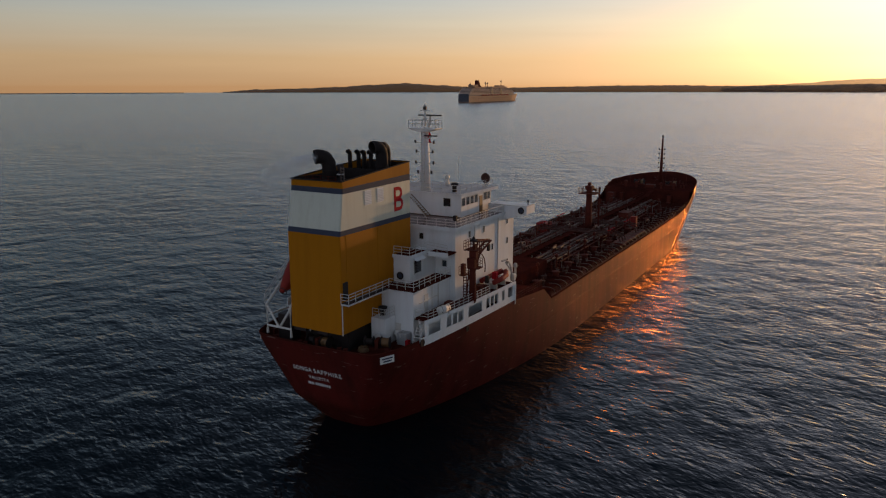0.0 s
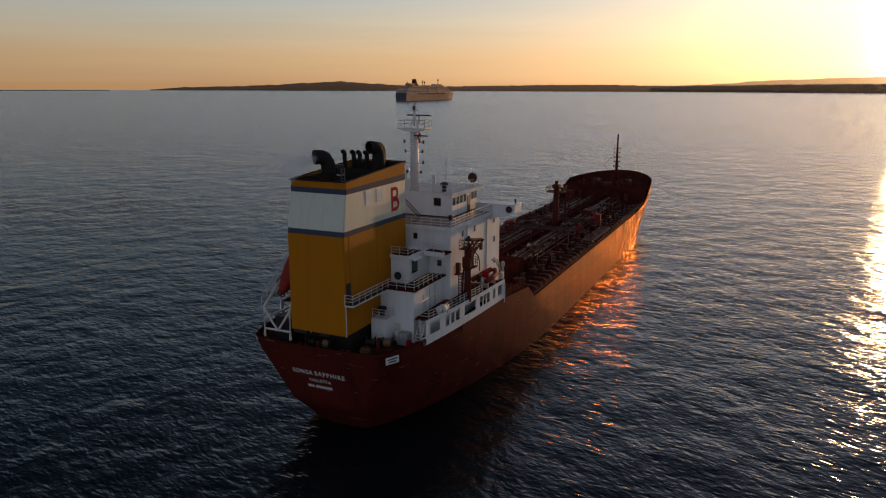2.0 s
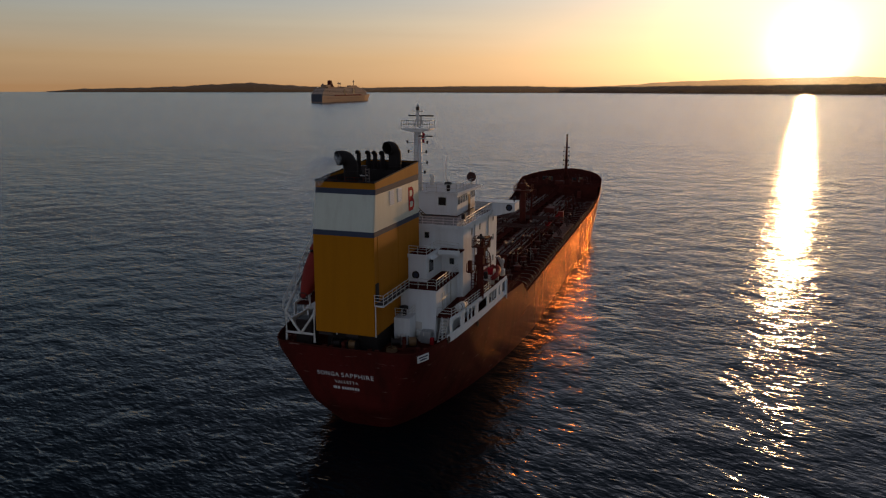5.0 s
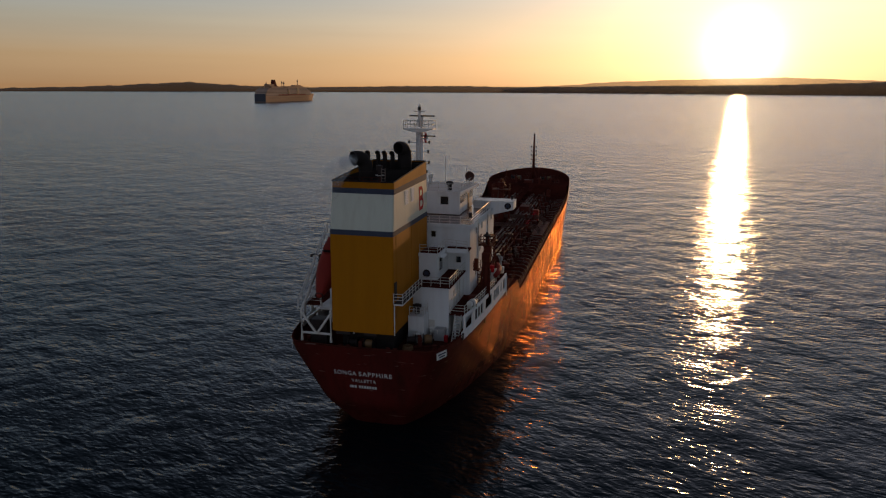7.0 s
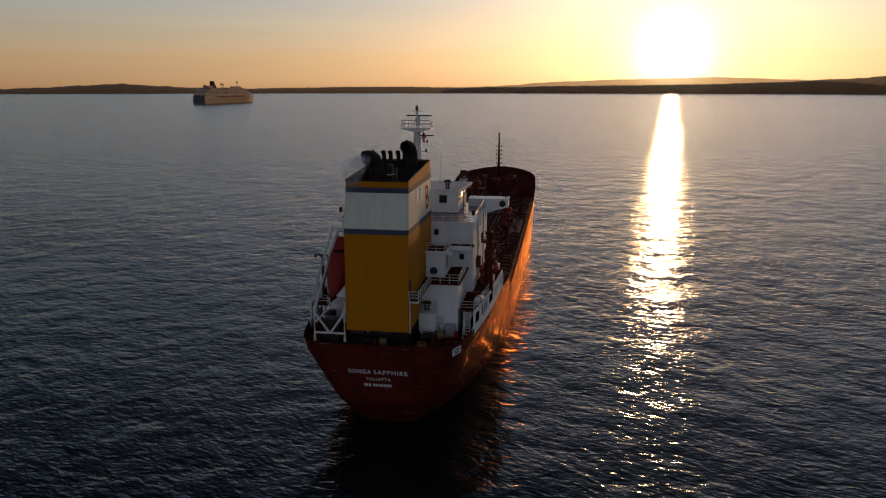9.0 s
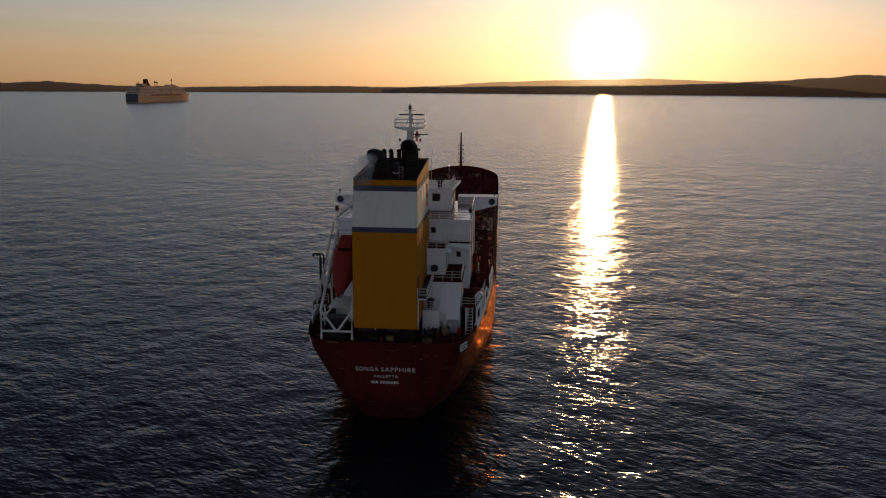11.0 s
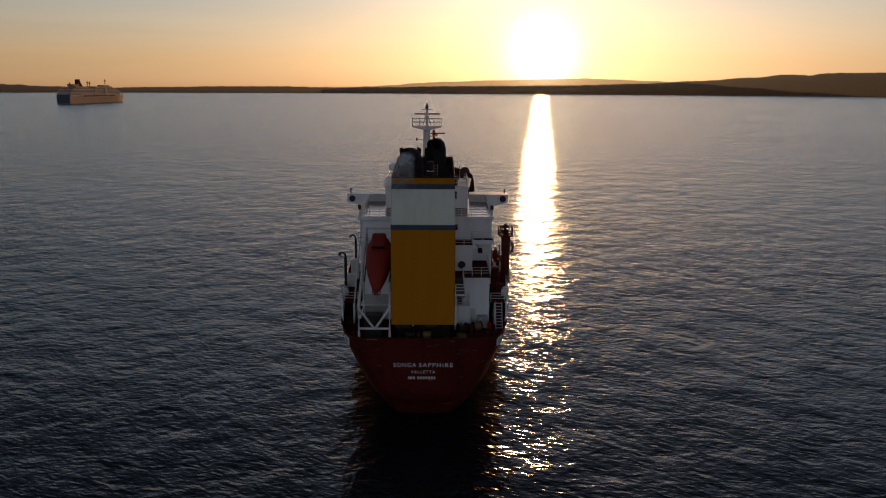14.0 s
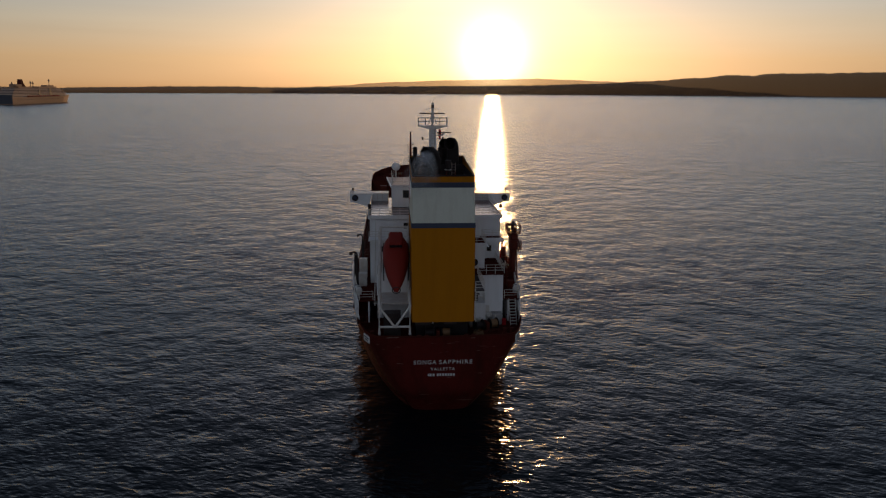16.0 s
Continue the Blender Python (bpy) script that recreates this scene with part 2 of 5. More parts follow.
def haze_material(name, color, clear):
    """Far land with evening haze put into its material: part of the sky behind shows through."""
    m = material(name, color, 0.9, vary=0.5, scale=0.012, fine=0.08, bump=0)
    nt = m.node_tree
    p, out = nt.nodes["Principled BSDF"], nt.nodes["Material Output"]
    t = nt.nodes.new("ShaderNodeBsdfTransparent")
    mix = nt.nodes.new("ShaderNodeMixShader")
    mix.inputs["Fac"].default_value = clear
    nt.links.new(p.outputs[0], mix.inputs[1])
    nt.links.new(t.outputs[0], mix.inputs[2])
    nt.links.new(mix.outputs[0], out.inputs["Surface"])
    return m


M = {
    "sea": sea_material(),
    "red": hull_material(),
    "deck": material("deck_red_paint", (0.085, 0.019, 0.013), 0.95, spec=0.0, stain=(0.022, 0.010, 0.008), stain_amount=0.8, scale=0.3),
    "white": material("white_paint", (0.8, 0.79, 0.77), 0.55, vary=0.12, stain=(0.42, 0.33, 0.25), stain_amount=0.28, scale=0.5, streak=True, bump=0.006),
    "casing": material("weathered_cream_white_paint", (0.62, 0.61, 0.49), 0.5, vary=0.15, stain=(0.34, 0.27, 0.16), stain_amount=0.35, scale=0.5, streak=True, bump=0.006),
    "yellow": material("funnel_yellow_paint", (0.44, 0.155, 0.002), 0.7, spec=0.12, vary=0.18, stain=(0.32, 0.11, 0.005), stain_amount=0.5, scale=0.5, streak=True, bump=0.008),
    "band": material("blue_grey_paint", (0.055, 0.062, 0.09), 0.75, spec=0.15, vary=0.2, scale=1.5),
    "soot": material("sooty_black_paint", (0.028, 0.021, 0.019), 0.8, spec=0.15, vary=0.3, scale=1.0),
    "redpaint": material("bright_red_paint", (0.45, 0.012, 0.02), 0.8, spec=0.1, vary=0.15),
    "orange": material("orange_fibreglass", (0.24, 0.022, 0.014), 0.75, spec=0.2, vary=0.12, stain=(0.2, 0.04, 0.03), stain_amount=0.3),
    "rail": material("rail_white_paint", (0.66, 0.62, 0.56), 0.45, vary=0.15, stain=(0.3, 0.16, 0.08), stain_amount=0.4, scale=1.5),
    "dark": material("dark_steel", (0.04, 0.028, 0.025), 0.6, spec=0.2, metal=0.1, vary=0.3),
    "rust": material("brown_red_machinery_paint", (0.12, 0.025, 0.016), 0.75, spec=0.08, vary=0.25, stain=(0.04, 0.016, 0.011), stain_amount=0.6, scale=1.2),
    "pipe": material("dull_deck_pipe_paint", (0.11, 0.05, 0.037), 0.65, spec=0.12, vary=0.3, stain=(0.05, 0.02, 0.014), stain_amount=0.5, scale=0.8),
    "dull": material("worn_grey_rail_paint", (0.22, 0.16, 0.13), 0.6, spec=0.2, vary=0.3, stain=(0.08, 0.035, 0.025), stain_amount=0.7, scale=1.5),
    "ochre": material("ochre_step_paint", (0.20, 0.10, 0.035), 0.6, vary=0.2),
    "glass": material("dark_window_glass", (0.012, 0.015, 0.018), 0.06, vary=0.05, bump=0, spec=0.8),
    "letters": material("white_lettering_paint", (0.74, 0.72, 0.68), 0.8, spec=0.2, vary=0.15, bump=0),
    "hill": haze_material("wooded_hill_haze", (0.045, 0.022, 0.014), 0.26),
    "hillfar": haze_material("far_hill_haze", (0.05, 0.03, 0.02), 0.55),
    "navy": material("navy_hull_paint", (0.02, 0.025, 0.045), 0.4, vary=0.2, scale=0.05),
    "liner": material("liner_white_paint", (0.45, 0.28, 0.18), 0.8, spec=0.15, vary=0.1, scale=0.05, bump=0),
    "wetdeck": material("glossy_deck_paint", (0.20, 0.09, 0.07), 0.22, vary=0.25, scale=0.8, bump=0.004),
    "pale": material("pale_grey_deck_paint", (0.42, 0.40, 0.38), 0.6, spec=0.3, vary=0.2, scale=0.8, bump=0.004),
    "linerdeck": material("liner_deck_edge_paint", (0.58, 0.42, 0.33), 0.8, spec=0.15, vary=0.1, scale=0.05, bump=0),
    "linerfunnel": material("dark_red_liner_funnel", (0.09, 0.02, 0.018), 0.9, spec=0.05, vary=0.2, scale=0.05, bump=0),
    "linerglass": material("liner_window_band", (0.06, 0.045, 0.04), 0.7, vary=0.2, scale=0.05, bump=0),
    "stone": material("breakwater_stone", (0.16, 0.15, 0.14), 0.9, vary=0.4, scale=0.1),
}


# ---------------------------------------------------------------- builders
def mesh_of(name, bm, mat):
    me = bpy.data.meshes.new(name)
    bm.normal_update()
    bm.to_mesh(me)
    bm.free()
    me.materials.append(mat)
    return me


def part(name, bm, mat, parent=None, label="", smooth=False):
    """One mesh object from a bmesh, under a thing or part."""
    me = mesh_of(name, bm, mat)
    if smooth:
        me.polygons.foreach_set("use_smooth", [True] * len(me.polygons))
    ob = new(name, me)
    if parent:
        ob.parent = parent
    if label:
        ob["label"] = label
    return ob


def shared(name, me, parent, m):
    """Another object on a mesh that exists already."""
    ob = new(name, me)
    ob.parent = parent
    ob.matrix_basis = m
    return ob


def thing(name, at, label, category, group="", kind=""):
    return tagged(place(new(name), at), label, category, group, kind)


def place(ob, at):
    ob.location = at
    return ob


def box(bm, x0, x1, y0, y1, z0, z1, bevel=0.0):
    vs = [bm.verts.new((x, y, z)) for x in (x0, x1) for y in (y0, y1) for z in (z0, z1)]
    quads = ((0, 1, 3, 2), (4, 6, 7, 5), (0, 4, 5, 1), (2, 3, 7, 6), (0, 2, 6, 4), (1, 5, 7, 3))
    fs = [bm.faces.new([vs[i] for i in q]) for q in quads]
    if bevel:
        es = {e for f in fs for e in f.edges}
        bmesh.ops.bevel(bm, geom=list(es), offset=bevel, segments=2, affect="EDGES", profile=0.5)
    return bm


def boxes(*rows, bevel=0.0):
    bm = bmesh.new()
    for r in rows:
        box(bm, *r, bevel=bevel)
    return bm


def prism(bm, outline, axis, a, b):
    """An outline of pairs drawn out along an axis from a to b."""
    def at(p, v):
        return {"x": (v, p[0], p[1]), "y": (p[0], v, p[1]), "z": (p[0], p[1], v)}[axis]
    lo = [bm.verts.new(at(p, a)) for p in outline]
    hi = [bm.verts.new(at(p, b)) for p in outline]
    n = len(outline)
    bm.faces.new(lo)
    bm.faces.new(hi[::-1])
    for i in range(n):
        bm.faces.new((lo[i], hi[i], hi[(i + 1) % n], lo[(i + 1) % n]))
    bmesh.ops.recalc_face_normals(bm, faces=bm.faces)
    return bm


def tube(bm, points, r, seg=8, r2=None, cap=True):
    """A round bar or pipe along points, with its radius going from r to r2."""
    pts = [Vector(p) for p in points]
    n = len(pts)
    rings = []
    for i, p in enumerate(pts):
        d = (pts[min(i + 1, n - 1)] - pts[max(i - 1, 0)]).normalized()
        side = d.cross(Vector((0, 0, 1)) if abs(d.z) < 0.9 else Vector((0, 1, 0))).normalized()
        up = side.cross(d)
        rad = r if r2 is None else r + (r2 - r) * i / max(n - 1, 1)
        rings.append([bm.verts.new(p + (side * math.cos(2 * math.pi * k / seg) + up * math.sin(2 * math.pi * k / seg)) * rad) for k in range(seg)])
    for a, b in zip(rings, rings[1:]):
        for k in range(seg):
            bm.faces.new((a[k], a[(k + 1) % seg], b[(k + 1) % seg], b[k]))
    if cap:
        bm.faces.new(rings[0][::-1])
        bm.faces.new(rings[-1])
    return bm


def tubes(*runs, seg=6):
    bm = bmesh.new()
    for pts, r in runs:
        tube(bm, pts, r, seg)
    return bm


def bend(a, corner, b, steps=6):
    """Points of a curve from a to b that heads for the corner."""
    a, c, b = Vector(a), Vector(corner), Vector(b)
    return [a * (1 - t) ** 2 + c * 2 * t * (1 - t) + b * t * t for t in (i / steps for i in range(steps + 1))]


POST = mesh_of("rail_post", tube(bmesh.new(), [(0, 0, 0), (0, 0, 1.05)], 0.035, 6), M["rail"])
POST_RED = mesh_of("rail_post_red", tube(bmesh.new(), [(0, 0, 0), (0, 0, 1.05)], 0.035, 6), M["rust"])


def railing(points, parent, step=1.6, red=False, rows=(0.4, 0.72, 1.05)):
    """Three bars along points, on posts."""
    bm = bmesh.new()
    pts = [Vector(p) for p in points]
    for h in rows:
        tube(bm, [p + Vector((0, 0, h)) for p in pts], 0.022 if red else 0.032, 5)
    rail = part("railing", bm, M["rust" if red else "rail"], parent)
    for a, b in zip(pts, pts[1:]):
        n = max(1, round((b - a).length / step))
        for i in range(n + (b == pts[-1])):
            shared("post", POST_RED if red else POST, rail, Matrix.Translation(a.lerp(b, i / n)))
    return rail


def window(parent, centre, size, face, frame_w=0.07, name="window"):
    """A framed dark pane on a wall: face names the way it looks (+x, -y and so on); size is width and height."""
    cx, cy, cz = centre
    w, h = size[0] / 2, size[1] / 2
    s = 1 if face[0] == "+" else -1
    bm, gl = bmesh.new(), bmesh.new()
    for u0, u1, v0, v1 in ((-w - frame_w, w + frame_w, h, h + frame_w), (-w - frame_w, w + frame_w, -h - frame_w, -h),
                           (-w - frame_w, -w, -h, h), (w, w + frame_w, -h, h)):
        if face[1] == "x":
            box(bm, *sorted((cx - s * 0.02, cx + s * 0.05)), cy + u0, cy + u1, cz + v0, cz + v1)
        else:
            box(bm, cx + u0, cx + u1, *sorted((cy - s * 0.02, cy + s * 0.05)), cz + v0, cz + v1)
    if face[1] == "x":
        box(gl, *sorted((cx - s * 0.02, cx + s * 0.02)), cy - w, cy + w, cz - h, cz + h)
    else:
        box(gl, cx - w, cx + w, *sorted((cy - s * 0.02, cy + s * 0.02)), cz - h, cz + h)
    fr = part(name, bm, M["rail"], parent)
    part("pane", gl, M["glass"], fr, "dark glass pane")
    return fr


def text_mesh(words, size, depth):
    cu = bpy.data.curves.new("lettering", "FONT")
    cu.body, cu.size, cu.extrude, cu.align_x = words, size, depth, "CENTER"
    cu.resolution_u = 3
    cu.offset = 0.004 * size
    cu.space_character = 1.2
    ob = new("lettering", cu)
    me = bpy.data.meshes.new_from_object(ob.evaluated_get(bpy.context.evaluated_depsgraph_get()))
    bpy.data.objects.remove(ob)
    me.materials.clear()
    me.materials.append(M["letters"])
    return me


# ---------------------------------------------------------------- sea and far land
bm = bmesh.new()
R = 4700
ring = [bm.verts.new((R * math.cos(2 * math.pi * k / 96), R * math.sin(2 * math.pi * k / 96), 0)) for k in range(96)]
bm.faces.new(ring)
tagged(part("water", bm, M["sea"]), "dark rippled evening sea with low wind waves", "water", kind="structure")


def ridge(name, profile, dist, mat, label, rough=3.0, seed=0):
    """A far hill range: bearings and heights of its crest, as land that rises from the shore and falls away behind."""
    bm = bmesh.new()
    rows = []
    az0, az1 = profile[0][0], profile[-1][0]
    n = int((az1 - az0) * 9)
    for i in range(n + 1):
        az = az0 + (az1 - az0) * i / n
        k = max(j for j in range(len(profile) - 1) if profile[j][0] <= az or j == 0)
        (a, ha), (b, hb) = profile[k], profile[k + 1]
        t = min(1, max(0, (az - a) / (b - a)))
        t = t * t * (3 - 2 * t)
        h = ha + (hb - ha) * t
        h += (noise.noise((az * 1.7, seed, 0)) + 0.6 * noise.noise((az * 6.1, seed, 3))) * rough * min(1, h / 25)
        h = max(h, 0.5)
        d = Vector((math.sin(radians(az)), math.cos(radians(az)), 0))
        wob = 30 * noise.noise((az * 0.4, seed, 7))
        col = []
        for f, up in ((0, -1), (0.004, 0.09), (0.02, 0.5), (0.04, 0.85), (0.055, 1.0), (0.07, -0.1)):
            q = d * (dist + wob + dist * f)
            lump = 1 + 0.16 * noise.noise((az * 5, f * 90, seed))
            col.append(bm.verts.new((q.x, q.y, h * up * (lump if 0 < up < 1 else 1))))
        rows.append(col)
    for a, b in zip(rows, rows[1:]):
        for j in range(len(a) - 1):
            bm.faces.new((a[j], b[j], b[j + 1], a[j + 1]))
    return tagged(part(name, bm, mat, smooth=True), label, "hill", kind="structure")


def crest(*rows, dist):
    """Bearings with the crest's angle above the eye, as heights."""
    return [(az, 37 + math.tan(radians(el)) * dist * 1.055) for az, el in rows]


D1 = 4420
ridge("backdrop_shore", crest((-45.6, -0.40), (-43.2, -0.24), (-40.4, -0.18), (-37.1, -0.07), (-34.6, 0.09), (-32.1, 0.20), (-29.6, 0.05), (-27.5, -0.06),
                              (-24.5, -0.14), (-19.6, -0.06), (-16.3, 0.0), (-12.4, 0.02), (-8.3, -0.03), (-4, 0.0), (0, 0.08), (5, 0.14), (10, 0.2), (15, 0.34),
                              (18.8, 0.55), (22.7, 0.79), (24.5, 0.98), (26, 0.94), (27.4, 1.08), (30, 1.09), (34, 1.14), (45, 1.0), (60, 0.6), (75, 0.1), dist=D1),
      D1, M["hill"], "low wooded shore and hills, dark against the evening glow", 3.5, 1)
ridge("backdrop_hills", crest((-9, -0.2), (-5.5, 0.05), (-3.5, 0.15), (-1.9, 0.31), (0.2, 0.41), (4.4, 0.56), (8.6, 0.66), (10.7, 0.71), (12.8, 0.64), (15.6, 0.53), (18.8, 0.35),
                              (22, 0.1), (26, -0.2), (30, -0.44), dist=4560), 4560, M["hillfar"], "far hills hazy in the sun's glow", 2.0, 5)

# long low breakwater and its end
bm = bmesh.new()
prev = None
for i in range(90):
    az = -75 + i * 0.3
    d = 4350 + 12 * noise.noise((az * 3, 1, 1))
    h = 3.6 + 1.2 * noise.noise((az * 9, 2, 2))
    c = Vector((math.sin(radians(az)), math.cos(radians(az)), 0))
    now = [bm.verts.new(c * (d + o) + Vector((0, 0, z * h))) for o, z in ((-14, -0.3), (-5, 0.9), (5, 1.0), (14, -0.3))]
    if prev:
        for a in range(3):
            bm.faces.new((prev[a], now[a], now[a + 1], prev[a + 1]))
    prev = now
tagged(part("breakwater", bm, M["stone"]), "long low dark stone breakwater on the horizon", "breakwater", kind="structure")

# ---------------------------------------------------------------- tanker: hull
B = 11.45
ship = thing("tanker_ship", (0, 0, 0), "red-hulled products tanker with a yellow funnel and white deckhouse, at anchor", "ship")


def lerp(x, rows):
    if x <= rows[0][0]:
        return rows[0][1]
    for (a, va), (b, vb) in zip(rows, rows[1:]):
        if x <= b:
            return va + (vb - va) * (x - a) / (b - a)
    return rows[-1][1]


def shell_top(y):
    return lerp(y, [(-2, 11.05), (5.2, 11.0), (5.9, 10.3), (26.5, 10.5), (35.8, 9.75), (38.6, 7.75), (122, 7.75), (130, 8.5), (134, 9.4), (137, 11.2), (141, 12.6), (161, 13.2)])


def stern_y(z):
    return 2.4 - 0.31 * z if z > 3.7 else 1.253 + (3.7 - z) * 0.925


def bow_y(z):
    return lerp(z, [(-2, 152), (0, 152.5), (6, 154.5), (13, 161.5)])


def half(y, z):
    """Half the hull's breadth at a place along it and a height."""
    ys, yb = stern_y(z), bow_y(z)
    f = max(0, min(1, (z + 1) / 11))
    b0 = 2.42 + 4.16 * f
    u = max(0, min(1, (y - ys) / 45))
    aft = b0 + (B - b0) * (1 - (1 - u) ** 1.87) ** (0.747 - 0.374 * f)
    full = 112 + 22 * f
    v = max(0, min(1, (y - full) / (yb - full)))
    return min(aft, B) * max(0, 1 - v ** (1.7 + 0.5 * f)) ** (0.85 - 0.25 * f)


STATIONS = sorted({-1, -0.97, -0.9, -0.8, -0.6, -0.35, 0.5} | {-1 + i * 1.0 for i in range(8)} | {7 + i * 1.6 for i in range(12)} | {26.5, 30, 33, 35.8, 36.7, 37.6, 38.6} | {42 + i * 5 for i in range(15)}
                  | {115 + i * 2.0 for i in range(22)} | {158 + i * 0.5 for i in range(8)})


def shell_point(yn, f):
    z = -1.5 + (shell_top(yn) + 1.5) * f
    y = yn + (stern_y(z) + 1) * max(0, 1 - (yn + 1) / 30) + (bow_y(z) - 161.5) * max(0, min(1, (yn - 118) / 43.5))
    return y, z


ROWS = 18
bm = bmesh.new()
for s in (1, -1):
    grid = []
    for yn in STATIONS:
        col = []
        for j in range(ROWS + 1):
            y, z = shell_point(yn, j / ROWS)
            b = 0.0 if yn >= 161.4 else half(y, z)
            dent = 0.0015 * noise.noise((y * 0.55, z * 0.8, s * 9)) if 2 < yn < 150 else 0
            col.append(bm.verts.new((s * (b + dent), y, z)))
        grid.append(col)
    for a, b in zip(grid, grid[1:]):
        for j in range(ROWS):
            q = (a[j], b[j], b[j + 1], a[j + 1])
            bm.faces.new(q if s > 0 else q[::-1])
    if s > 0:
        star = grid
    else:
        port = grid
# transom
prev = None
for j in range(ROWS + 1):
    p, q = port[0][j], star[0][j]
    row = [p] + [bm.verts.new((p.co.x + (q.co.x - p.co.x) * k / 12, p.co.y - 0.3 * (1 - abs(k / 6 - 1) ** 3), p.co.z)) for k in range(1, 12)] + [q]
    if prev:
        for k in range(12):
            bm.faces.new((prev[k], prev[k + 1], row[k + 1], row[k]))
    prev = row
bmesh.ops.remove_doubles(bm, verts=bm.verts, dist=0.002)
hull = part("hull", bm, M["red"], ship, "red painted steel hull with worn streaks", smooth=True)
sol = hull.modifiers.new("plate", "SOLIDIFY")
sol.thickness, sol.offset = 0.12, -1
hull.data.materials.append(M["deck"])
sol.material_offset = sol.material_offset_rim = 1
split = hull.modifiers.new("sharp", "EDGE_SPLIT")
split.split_angle = radians(40)

# bulwark cap rail round the stern
def edge(y, z, s, inset=0.0):
    return (s * (half(y, z) - inset), y, z)


def deck_sheet(name, y0, y1, z, mat, label, inset=0.08, camber=0.0, n=40, zf=None):
    bm = bmesh.new()
    prev = None
    for i in range(n + 1):
        y = y0 + (y1 - y0) * i / n
        zz = zf(y) if zf else z
        b = max(0.05, half(y, zz) - inset)
        row = [bm.verts.new((b * k / 4, y, zz + camber * (1 - (k / 4) ** 2))) for k in range(-4, 5)]
        if prev:
            for k in range(8):
                bm.faces.new((prev[k], prev[k + 1], row[k + 1], row[k]))
        prev = row
    return part(name, bm, mat, ship, label)


deck_sheet("poop_deck", -0.5, 35.9, 9.95, M["deck"], "dark red steel mooring deck")
deck_sheet("main_deck", 35.8, 134.5, 7.35, M["deck"], "dark red steel cargo deck", camber=0.35, zf=lambda y: 7.35 + max(0, y - 122) * 0.07)
deck_sheet("forecastle_deck", 134.0, 160.4, 11.4, M["deck"], "dark red forecastle deck")
part("forecastle_bulkhead", boxes((-10.9, 10.9, 133.8, 134.1, 7.3, 11.5)), M["deck"], ship)
part("deck_break_bulkhead", boxes((-11.2, 11.2, 35.7, 35.95, 7.2, 9.95)), M["deck"], ship)

# ---------------------------------------------------------------- tanker: funnel
FX, FY0, FY1 = 3.42, -0.1, 13.5


def funnel_ring(z):
    t = max(0, (z - 22.7) / 6.4)
    return FX - 0.12 * t, FY0 + 0.75 * min(1, t * 1.4), FY1 + 0.1 * t


def funnel_band(name, lo, hi, mat, out=0.0, rise=0.0):
    """One painted ring of the casing; rise lifts its front edge."""
    bm = bmesh.new()
    rows = []
    for z, front in ((lo[0], lo[1]), (hi[0], hi[1])):
        x, y0, y1 = funnel_ring(z)
        x, y0, y1 = x + out, y0 - out, y1 + out
        c = 0.12
        rows.append([bm.verts.new(v) for v in ((-x + c, y0, z), (x - c, y0, z), (x, y0 + c, z), (x, y1 - c, front), (x - c, y1, front), (-x + c, y1, front), (-x, y1 - c, front), (-x, y0 + c, z))])
    for k in range(8):
        bm.faces.new((rows[0][k], rows[0][(k + 1) % 8], rows[1][(k + 1) % 8], rows[1][k]))
    ob = part(name, bm, mat, funnel)
    so = ob.modifiers.new("plate", "SOLIDIFY")
    so.thickness, so.offset = 0.1, -1
    return ob


funnel = ship
funnel = funnel_band("funnel", (12.3, 12.3), (22.72, 22.72), M["yellow"])
funnel["label"] = "yellow funnel casing with white and blue-grey bands"
funnel_band("lower_band", (22.72, 22.72), (23.25, 23.25), M["band"], 0.012)
funnel_band("white_casing", (23.25, 23.25), (26.95, 27.05), M["casing"])
funnel_band("upper_band", (26.95, 27.05), (27.5, 27.75), M["band"], 0.012)
funnel_band("top_casing", (27.5, 27.75), (28.15, 29.1), M["yellow"])
part("rim", tube(bmesh.new(), [(-3.3, 0.55, 28.2), (3.3, 0.55, 28.2), (3.28, 13.55, 29.15), (-3.28, 13.55, 29.15), (-3.3, 0.55, 28.2)], 0.07, 6), M["soot"], funnel)
part("lining", boxes((-3.25, -3.2, 0.75, 13.4, 27.4, 28.25), (3.2, 3.25, 0.75, 13.4, 27.4, 28.25), (-3.2, 3.2, 13.38, 13.43, 27.4, 29.05), (-3.2, 3.2, 0.72, 0.77, 27.4, 28.1)), M["soot"], funnel)
part("top_plate", boxes((-3.2, 3.2, 0.7, 13.4, 27.2, 27.4)), M["soot"], funnel)
part("plinth", boxes((-2.9, 2.9, 1.6, 13.2, 9.95, 12.3)), M["soot"], funnel)

# ---------------------------------------------------------------- tanker: deckhouse
part("accommodation_block", boxes((-8.3, 8.3, 15.3, 31.8, 9.95, 21.3), bevel=0.05), M["white"], ship)
part("annex_block", boxes((3.46, 7.6, 7.1, 15.28, 9.95, 15.75), bevel=0.05), M["white"], ship)
part("upper_annex", boxes((3.46, 5.65, 9.6, 15.28, 15.9, 18.9), bevel=0.05), M["white"], ship)
wheelhouse = part("wheelhouse", boxes((-5.5, 5.5, 22.0, 30.4, 21.5, 24.1), bevel=0.05), M["white"], ship)
part("roof", prism(bmesh.new(), [(-5.6, 21.9), (5.6, 21.9), (6.2, 31.2), (-6.2, 31.2)], "z", 24.1, 24.4), M["white"], wheelhouse)


